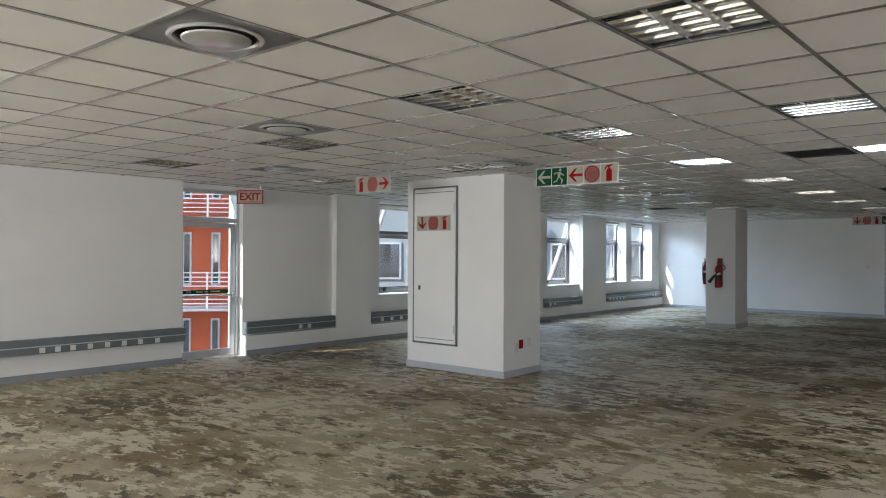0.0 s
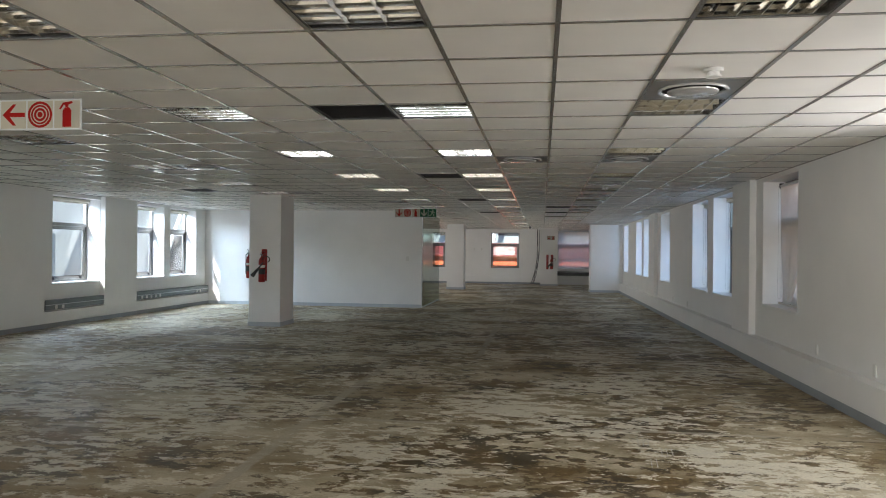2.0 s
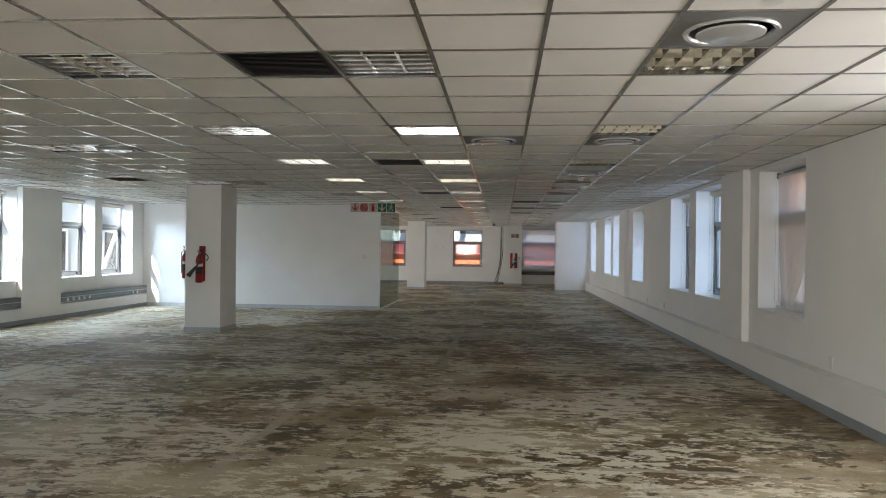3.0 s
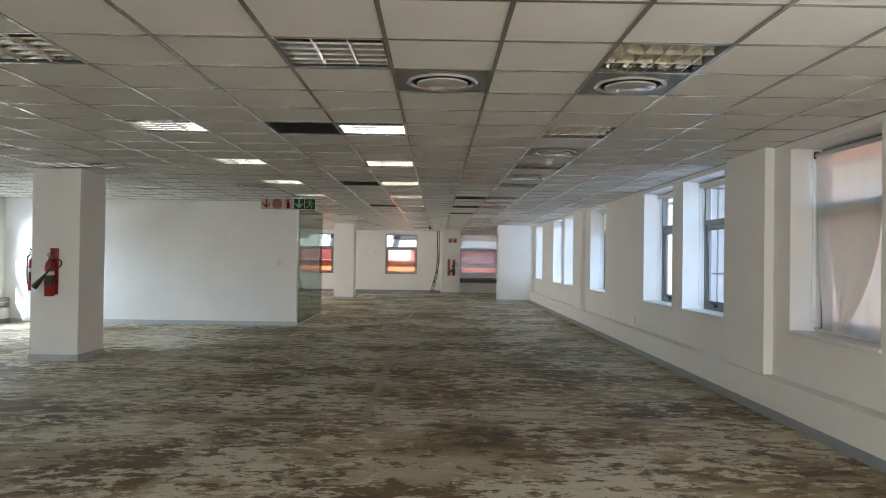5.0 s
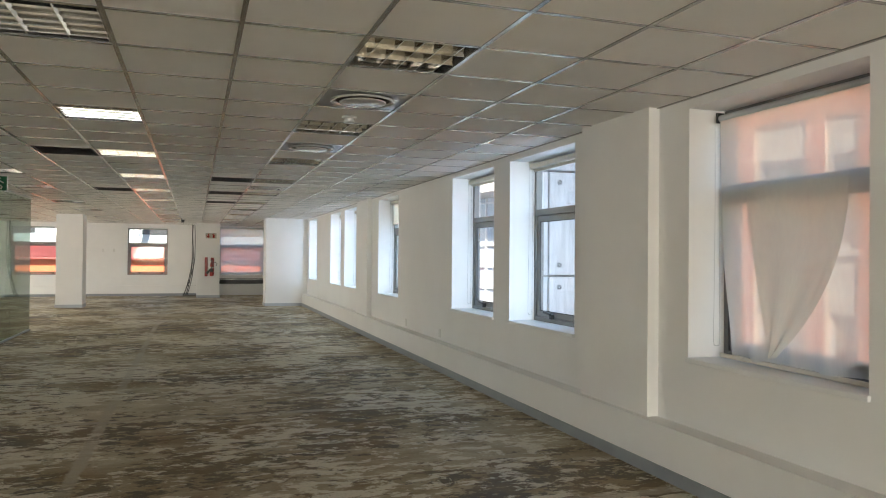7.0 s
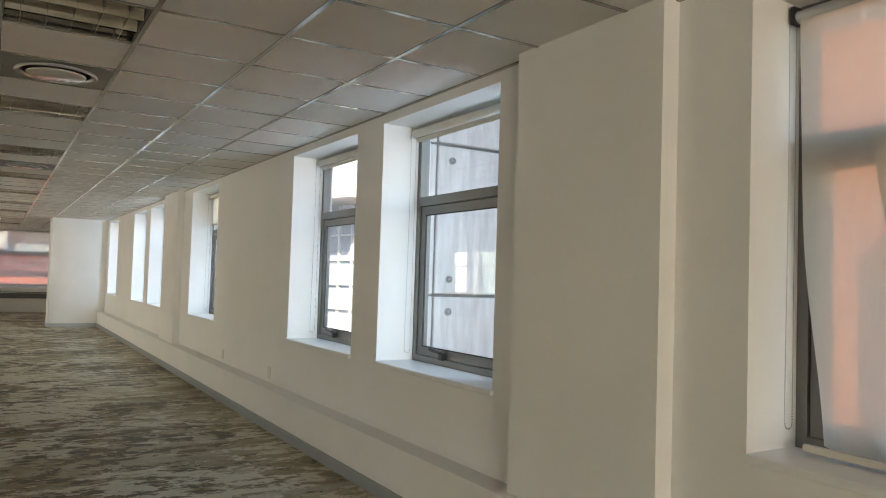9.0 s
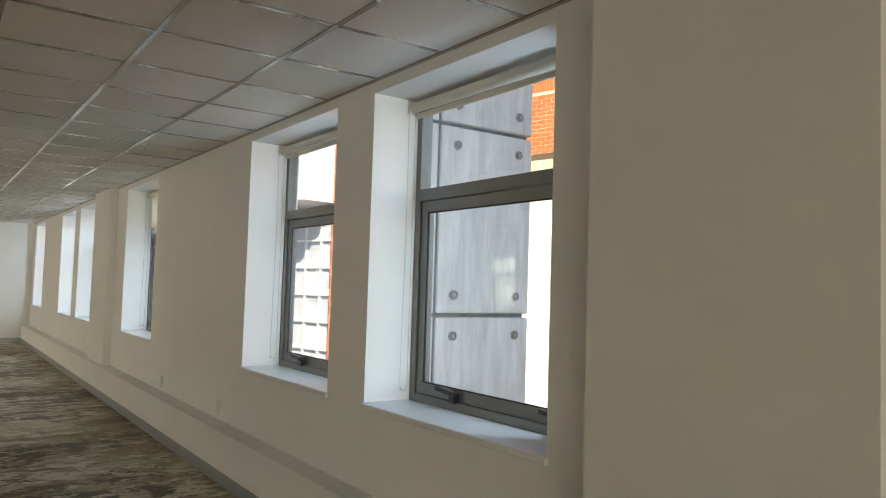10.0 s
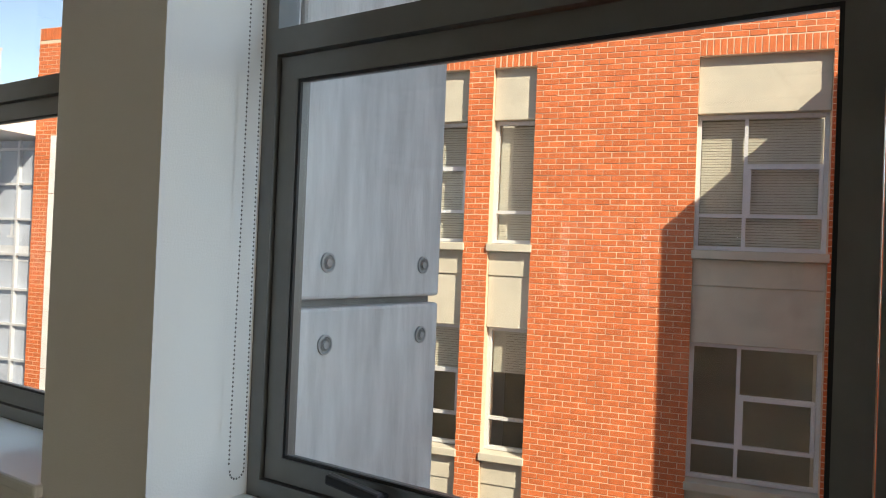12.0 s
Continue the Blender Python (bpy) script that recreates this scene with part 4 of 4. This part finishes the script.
extinguisher(pose(-6.172, 16.60, 0.93, 0, 0, -90), "slim red powder extinguisher on the column side", 0.05, 0.46, False, False)
extinguisher(pose(0.02, 35.92, 0.75), "red extinguisher with black horn on the pier", 0.06, 0.48)
bb = thing("backing_board", "brown red extinguisher backing board on the pier", "board", pose(-0.16, 35.985, 0.74))
part("board", rbox(-0.05, 0.05, 0, 0.012, 0, 0.66, 0.003), M_RED, bb)

# ---- loose cable ----
cb = thing("loose_cable", "bundle of loose black cables hanging to the floor", "cable")
rc = random.Random(7)
for k in range(4):
    ph, pts = rc.uniform(0, 6), []
    for i in range(40):
        v = i / 39
        x = -0.58 - 0.05 * math.sin(3 * v + ph) - (0.85 * (v - 0.45) ** 1.6 if v > 0.45 else 0) * (0.8 + 0.08 * k)
        pts.append((x, Y1 - 0.20 - 0.03 * math.sin(5 * v + ph) - 0.05 * k * v, max(0.014, H - (H - 0.014) * v ** (0.95))))
    for i in range(1, 9):
        pts.append((pts[39][0] + 0.06 * i, pts[39][1] - 0.05 * math.sin(0.7 * i + ph), 0.014 + 0.004 * k))
    part("strand", tube(pts, 0.012, 6), M_BLACK, cb, smooth=True)
hk = thing("sensor", "small dark motion sensor under the ceiling", "sensor", pose(-0.9, 33.4, H))
part("body", lathe(((0.05, 0.0), (0.05, -0.05), (0.03, -0.09), (0, -0.09)), 16), M_BLACK, hk, smooth=True)

# ---- chalk marks on the floor ----
ck = thing("chalk_marks", "thin white parallel scratches on the screed floor", "floor mark", pose(0.47, 8.45, 0.001))
for gx, gy, count in ((-0.09, 0.17, 3), (0.05, -0.10, 3), (-0.07, -0.42, 2)):
    for k in range(count):
        bm = boxes((-0.0028, 0.0028, -0.12, 0.12, 0, 0.0012))
        bm.transform(Matrix.Translation((gx + 0.04 * k, gy + 0.01 * k, 0)) @ Matrix.Rotation(radians(-5), 4, 'Z'))
        part("scratch", bm, M_CHALK, ck)

# ---- outside ----
tagged(mesh_ob("ground", boxes((-400, 400, -400, 400, -4.6, -4.5)), M_ASPHALT), "dark asphalt street below", "ground", kind="structure")
# plain unseen mass above, added so that the concrete fin stays in shade
tagged(mesh_ob("upper_storeys", boxes((WXO - 0.02, EXO, Y0 - 0.3, Y1 + 0.4, 3.26, 9.5)), M_WHITEPANEL), "white upper storeys of the same building", "wall", kind="structure")
tagged(mesh_ob("lower_storey", boxes((WXO - 0.02, EXO, Y0 - 0.3, Y1 + 0.4, -4.5, -0.26)), M_WHITEPANEL), "white lower storey of the same building", "wall", kind="structure")

fin = thing("concrete_fin", "pale cast concrete fin beside the window", "facade fin", kind="structure")
joints = [-4.5, -2.16, -1.01, 0.14, 1.29, 2.44, 3.59, 4.74, 6.0]
part("core", boxes((3.04, 3.84, 16.41, 16.66, -4.5, 6.0)), M_CONCLINE, fin)
for z0, z1 in zip(joints, joints[1:]):
    pn = part("panel", rbox(3.14, 3.86, 16.375, 16.68, z0 + 0.012, z1 - 0.012, 0.012), M_CONC, fin)
    part("edge_strip", rbox(3.035, 3.132, 16.39, 16.67, z0 + 0.008, z1 - 0.008, 0.008), M_CONC, fin)
    for x in (3.263, 3.748):
        for z in (z0 + 0.122, z1 - 0.122):
            bo = part("bolt", lathe(((0.030, 0.0), (0.030, 0.006), (0.024, 0.008), (0.021, 0.003), (0.012, 0.002), (0.011, 0.010), (0, 0.010)), 20, Matrix.Translation((x, 16.3745, z)) @ Matrix.Rotation(radians(90), 4, 'X')), M_BOLT, pn, "round cast bolt cover", smooth=True)
            part("socket", lathe(((0.0195, 0.0), (0.0195, 0.0035), (0, 0.0035)), 16, Matrix.Translation((x, 16.3735, z)) @ Matrix.Rotation(radians(90), 4, 'X')), M_CONCLINE, pn)

# brick office building across the street: s runs along its face, d out of it towards this building
ANG = radians(13)
FM = Matrix(((-math.sin(ANG), -math.cos(ANG), 0, 11.633), (math.cos(ANG), -math.sin(ANG), 0, 19.452), (0, 0, 1, 0), (0, 0, 0, 1)))
bb = thing("brick_building", "red brick office building with cream lintels and white windows", "building", FM)
STOREY = 3.19
BAYS = [(-3.45, -1.78), (0.53, 1.20), (1.60, 2.80), (-7.2, -5.4)]
def storeys():
    return [(-4.68, -2.79), (-1.49, 0.40), (1.70, 3.59)]     # window sill and head in each storey
core = bmesh.new()
cuts = sorted(BAYS)
at = -9.0
for a, c in cuts + [(3.2, 3.2)]:
    box(core, at, a, -0.6, -0.005, -4.5, 5.70)
    at = c
for a, c in BAYS:
    box(core, a, c, -0.6, -0.005, 4.38, 5.70)
part("mortar_wall", core, M_MORTAR, bb, "buff mortar between the bricks")
for n_, (a, c) in enumerate(BAYS):
    for z0, z1 in storeys():
        lintel = part("lintel", rbox(a + 0.002, c - 0.002, -0.45, -0.10, z1 + 0.004, z1 + 0.80, 0.01), M_PRECAST, bb, "cream precast panel")
        part("sill", rbox(a - 0.02, c + 0.02, -0.40, 0.03, z0 - 0.13, z0 - 0.01, 0.012), M_PRECAST, bb, "sloping precast sill")
        part("spandrel", rbox(a + 0.002, c - 0.002, -0.45, -0.08, z0 - 0.50, z0 - 0.134, 0.01), M_PRECAST, bb)
        wd = part("window", frame_bars(c - a, z0, z1, 0.055, -0.30, -0.22), M_FRAMEW, bb, "white framed window with venetian blind")
        wd.location = (a, 0, 0)
        W = c - a
        o = part("glass", boxes((0.05, W - 0.05, -0.262, -0.258, z0 + 0.05, z1 - 0.05)), M_GLASS, wd)
        bars = [(0.055, W - 0.055, -0.295, -0.225, z0 + 0.46, z0 + 0.51)]
        if W > 1.0:
            bars.append((W * 0.60, W * 0.60 + 0.05, -0.296, -0.226, z0 + 0.055, z1 - 0.055))
            part("opening_sash", boxes((0.06, W * 0.60, -0.29, -0.21, z0 + 1.13, z0 + 1.20), (0.06, 0.11, -0.29, -0.21, z0 + 0.51, z0 + 1.13), (W * 0.60 - 0.05, W * 0.60, -0.29, -0.21, z0 + 0.51, z0 + 1.13)), M_FRAMEW, wd)
        part("mullion", boxes(*bars), M_FRAMEW, wd)
        # flat panel in place of a room, its shade painted into the olive
        room = part("room_behind", boxes((0.0, W, -1.3, -1.25, z0 - 0.3, z1 + 0.3)), M_ROOMWALL, wd, "flat olive panel painted with the dimness of a room")
        low = z0 + 0.06 if z0 > 0 else (z0 + 1.2 if W < 1.5 else z1)
        bm = bmesh.new()
        k = 0
        z = z1 - 0.07
        while z > low:
            box(bm, 0.06, W - 0.06, -0.352, -0.345, z - 0.031, z)
            z -= 0.038
            k += 1
        part("venetian_blind", bm, M_SLAT, wd, "cream venetian blind")
# unseen block, added to throw the slanting shadow on the right bay
part("side_wing", boxes((-5.3, -4.02, 0.0, 1.94, -4.5, 4.55)), M_BRICK, bb)
part("soldier_course", boxes(*[(-9 + 0.085 * k + 0.005, -9 + 0.085 * k + 0.08, -0.02, 0.002, 5.46, 5.69) for k in range(232)]), M_BRICK, bb, "upright bricks along the parapet")
# glazing with its dark blue sky reflection painted on
ug = part("upper_glazing", boxes((-9, 10.7, -3.0, -2.9, 5.7, 8.6)), M_BLUEGLASS, bb, "dark glazed upper storey")
part("upper_mullion", boxes(*[(-9 + 1.2 * k, -8.94 + 1.2 * k, -2.9, -2.84, 5.7, 8.6) for k in range(16)]), M_FRAMEW, ug)
part("roof_slab", boxes((-9.3, 11.0, -9.0, -2.0, 8.6, 8.9)), M_WHITEPANEL, bb)
part("body", boxes((-9, 10.7, -9.0, -3.01, -4.5, 8.6), (10.71, 15, -9.0, -3.0, -4.5, 4.1)), M_PRECAST, bb)
one = boxes((0.008, 1.42, -0.3, 0.02, 0.006, 1.144))
cl = part("cladding_panel", one, M_WHITEPANEL, bb, "white cladding panel")
cl.location = (3.21, 0, -4.5)
for i in range(5):
    for j in range(7):
        if i or j:
            o = cl.copy()
            scene.collection.objects.link(o)
            o.location = (3.21 + 1.42 * i, 0, -4.5 + 1.15 * j)
part("cladding_backing", boxes((3.2, 10.2, -0.6, -0.02, -4.5, 3.55)), M_CONCLINE, bb)
part("brick_pier_backing", boxes((10.2, 10.75, -0.6, -0.005, -4.5, 4.2), (3.2, 10.75, -0.6, -0.005, 4.2, 5.7)), M_MORTAR, bb)
# pale tone of this glazing is a painted sky reflection
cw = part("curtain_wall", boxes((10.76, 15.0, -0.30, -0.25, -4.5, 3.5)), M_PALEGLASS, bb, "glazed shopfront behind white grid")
part("grid_bar", boxes(*[(10.76 + 0.62 * k, 10.82 + 0.62 * k, -0.25, -0.18, -4.5, 3.5) for k in range(7)], *[(10.76, 15.0, -0.25, -0.185, -3.9 + 0.72 * k, -3.85 + 0.72 * k) for k in range(11)]), M_FRAMEW, cw, "white glazing bars")
lg = part("shop_emblem", boxes((11.55, 11.62, -0.245, -0.24, 1.55, 1.9), (11.5, 11.72, -0.245, -0.24, 1.50, 1.55), (11.05, 11.95, -0.245, -0.24, 1.12, 1.34), (11.05, 11.95, -0.245, -0.24, 1.02, 1.05)), M_FRAMEW, cw, "white sign shape on glass")
bal = part("balcony_slab", boxes((10.76, 15.0, -2.5, 0.9, 3.55, 4.15)), M_WHITEPANEL, bb, "white balcony slab")
part("railing", boxes(*[(10.8 + 0.30 * k, 10.83 + 0.30 * k, 0.78, 0.82, 4.15, 5.05) for k in range(14)], (10.78, 15.0, 0.77, 0.83, 5.05, 5.10), (10.78, 15.0, 0.785, 0.815, 4.7, 4.73), (10.78, 15.0, 0.785, 0.815, 4.4, 4.43)), M_FRAMEW, bal, "white steel railing")

# orange building beyond the glazed door
ob_ = thing("orange_building", "orange plastered building with white railings", "building", pose(-29.2, 3.3, 0, 0, 0, -45))
part("wall", boxes((-6, 0, 4, 16, -4.5, 11)), M_ORANGE, ob_)
for j in range(-1, 3):
    for k in range(13):
        y = 4.8 + 0.85 * k
        wd = part("window", boxes((-0.02, 0.05, y, y + 0.26, 2.6 * j + 0.6, 2.6 * j + 2.2)), M_FRAMEW, ob_)
        part("pane", boxes((0.05, 0.06, y + 0.05, y + 0.21, 2.6 * j + 0.66, 2.6 * j + 2.14)), M_DGLASS, wd)
    bl = part("balcony", boxes((0.02, 1.6, 4.5, 15.8, 2.6 * j - 0.07, 2.6 * j)), M_ROOF, ob_)
    part("railing", boxes(*[(1.5, 1.53, 4.5 + 0.9 * k, 4.55 + 0.9 * k, 2.6 * j, 2.6 * j + 1.0) for k in range(13)], *[(1.495, 1.535, 4.5, 15.8, 2.6 * j + 0.125 * q, 2.6 * j + 0.125 * q + 0.025) for q in range(1, 9)]), M_FRAMEW, bl, "white railing")
pb = thing("pale_building", "pale grey building with white braces", "building", pose(-49.7, 4.3, 0, 0, 0, -45))
part("wall", boxes((-6, 0, 24, 51, -4.5, 5.2)), M_PALEWALL, pb)
for k in range(8):
    wd = part("window", boxes((-0.02, 0.06, 25 + 3.2 * k, 26.8 + 3.2 * k, 0.3, 2.2)), M_FRAMEW, pb)
    part("pane", boxes((0.06, 0.07, 25.1 + 3.2 * k, 26.7 + 3.2 * k, 0.4, 2.1)), M_DGLASS, wd)
    part("brace", tube(((0.9, 24 + 3.2 * k, -2), (0.9, 26.2 + 3.2 * k, 4.6)), 0.10, 8), M_WHITEPANEL, pb)
# building past the end windows
nb = thing("north_building", "orange house front with a low red roof", "building", pose(0, 52, 0))
part("wall", boxes((-14, 9, 0, 6, -4.5, 1.22)), M_ORANGE, nb)
bm = bmesh.new()
poly(bm, [(-14.5, 1.2), (9.5, 1.2), (9.5, 1.29), (-14.5, 1.29)], -0.4, 6)
part("eave", bm, M_REDROOF, nb)
bm = bmesh.new()
v = [bm.verts.new(p) for p in ((-14.5, -0.4, 1.30), (9.5, -0.4, 1.30), (9.5, 5.5, 2.15), (-14.5, 5.5, 2.15))]
bm.faces.new(v)
bmesh.ops.solidify(bm, geom=bm.faces[:], thickness=0.15)
part("roof", bm, M_REDROOF, nb, "faded red roof sheet")
gb = thing("grey_building", "far pale office block with dark window bands", "building", pose(0, 70, 0))
part("wall", boxes((-30, 20, 0, 8, -4.5, 9)), M_PALEWALL, gb)
for k in range(8):
    part("window", boxes((-26 + 5.4 * k, -22.5 + 5.4 * k, -0.06, 0.0, 3.0, 4.6)), M_DGLASS, gb)
    part("brace", tube(((-21 + 5.4 * k, -1, 2.5), (-19.6 + 5.4 * k, -1, 9)), 0.22, 8), M_WHITEPANEL, gb)

# ---- bricks of the street front ----
bv = boxes((0, 0.2205, -0.016, 0.0, 0, 0.0745))
bmesh.ops.bevel(bv, geom=[e for e in bv.edges if all(abs(x.co.y) < 1e-6 for x in e.verts)], offset=0.003, segments=1, affect='EDGES')
brick_me = bpy.data.meshes.new("brick")
bv.to_mesh(brick_me)
bv.free()
brick_me.materials.append(M_BRICK)
tmpl = [(v.co.x, v.co.y, v.co.z) for v in brick_me.vertices]
tfaces = [tuple(p.vertices) for p in brick_me.polygons]
rb = random.Random(11)
single = []
bverts, bfaces = [], []
zones = [(-9.0, -7.2, -4.5, 5.46), (-5.4, -3.45, -4.5, 5.46), (-1.78, 0.53, -4.5, 5.46), (1.20, 1.60, -4.5, 5.46), (2.80, 3.20, -4.5, 5.46), (10.2, 10.75, -4.5, 4.2), (3.2, 10.75, 4.2, 5.46)] + [(a, c, 4.62, 5.46) for a, c in BAYS]
for s0, s1, z0, z1 in zones:
    for r in range(int((z1 - z0) / 0.085 + 1e-6)):
        z = z0 + 0.085 * r
        row = round((z + 4.5) / 0.085)
        x = s0 - (0.116 if row % 2 else 0)
        while x < s1 - 0.02:
            a, c = max(x, s0), min(x + 0.2205, s1)
            if c - a > 0.03:
                d = rb.uniform(-0.003, 0.003)
                if s0 == -1.78 and 0.2 < z < 3.0 and c - a > 0.2 and len(single) < 300:
                    single.append((a, d, z))
                else:
                    k = len(bverts)
                    f = (c - a) / 0.2205
                    bverts.extend((a + p[0] * f, p[1] + d, z + 0.005 + p[2]) for p in tmpl)
                    bfaces.extend(tuple(k + q for q in t) for t in tfaces)
            x += 0.232
# upright bricks over the openings
for a, c in BAYS:
    n_ = int((c - a) / 0.085)
    for k in range(n_):
        q = len(bverts)
        x = a + (c - a) * k / n_
        bverts.extend((x + 0.005 + p[2], p[1], 4.385 + p[0]) for p in tmpl)
        bfaces.extend(tuple(q + i for i in t[::-1]) for t in tfaces)
me = bpy.data.meshes.new("brickwork")
me.from_pydata(bverts, [], bfaces)
me.materials.append(M_BRICK)
o = new("brickwork", me)
o.parent = bb
tagged(o, "red face bricks in stretcher bond", kind="stuff")
for a, d, z in single:
    o = new("brick", brick_me)
    o.parent = bb
    o.location = (a, d, z + 0.005)
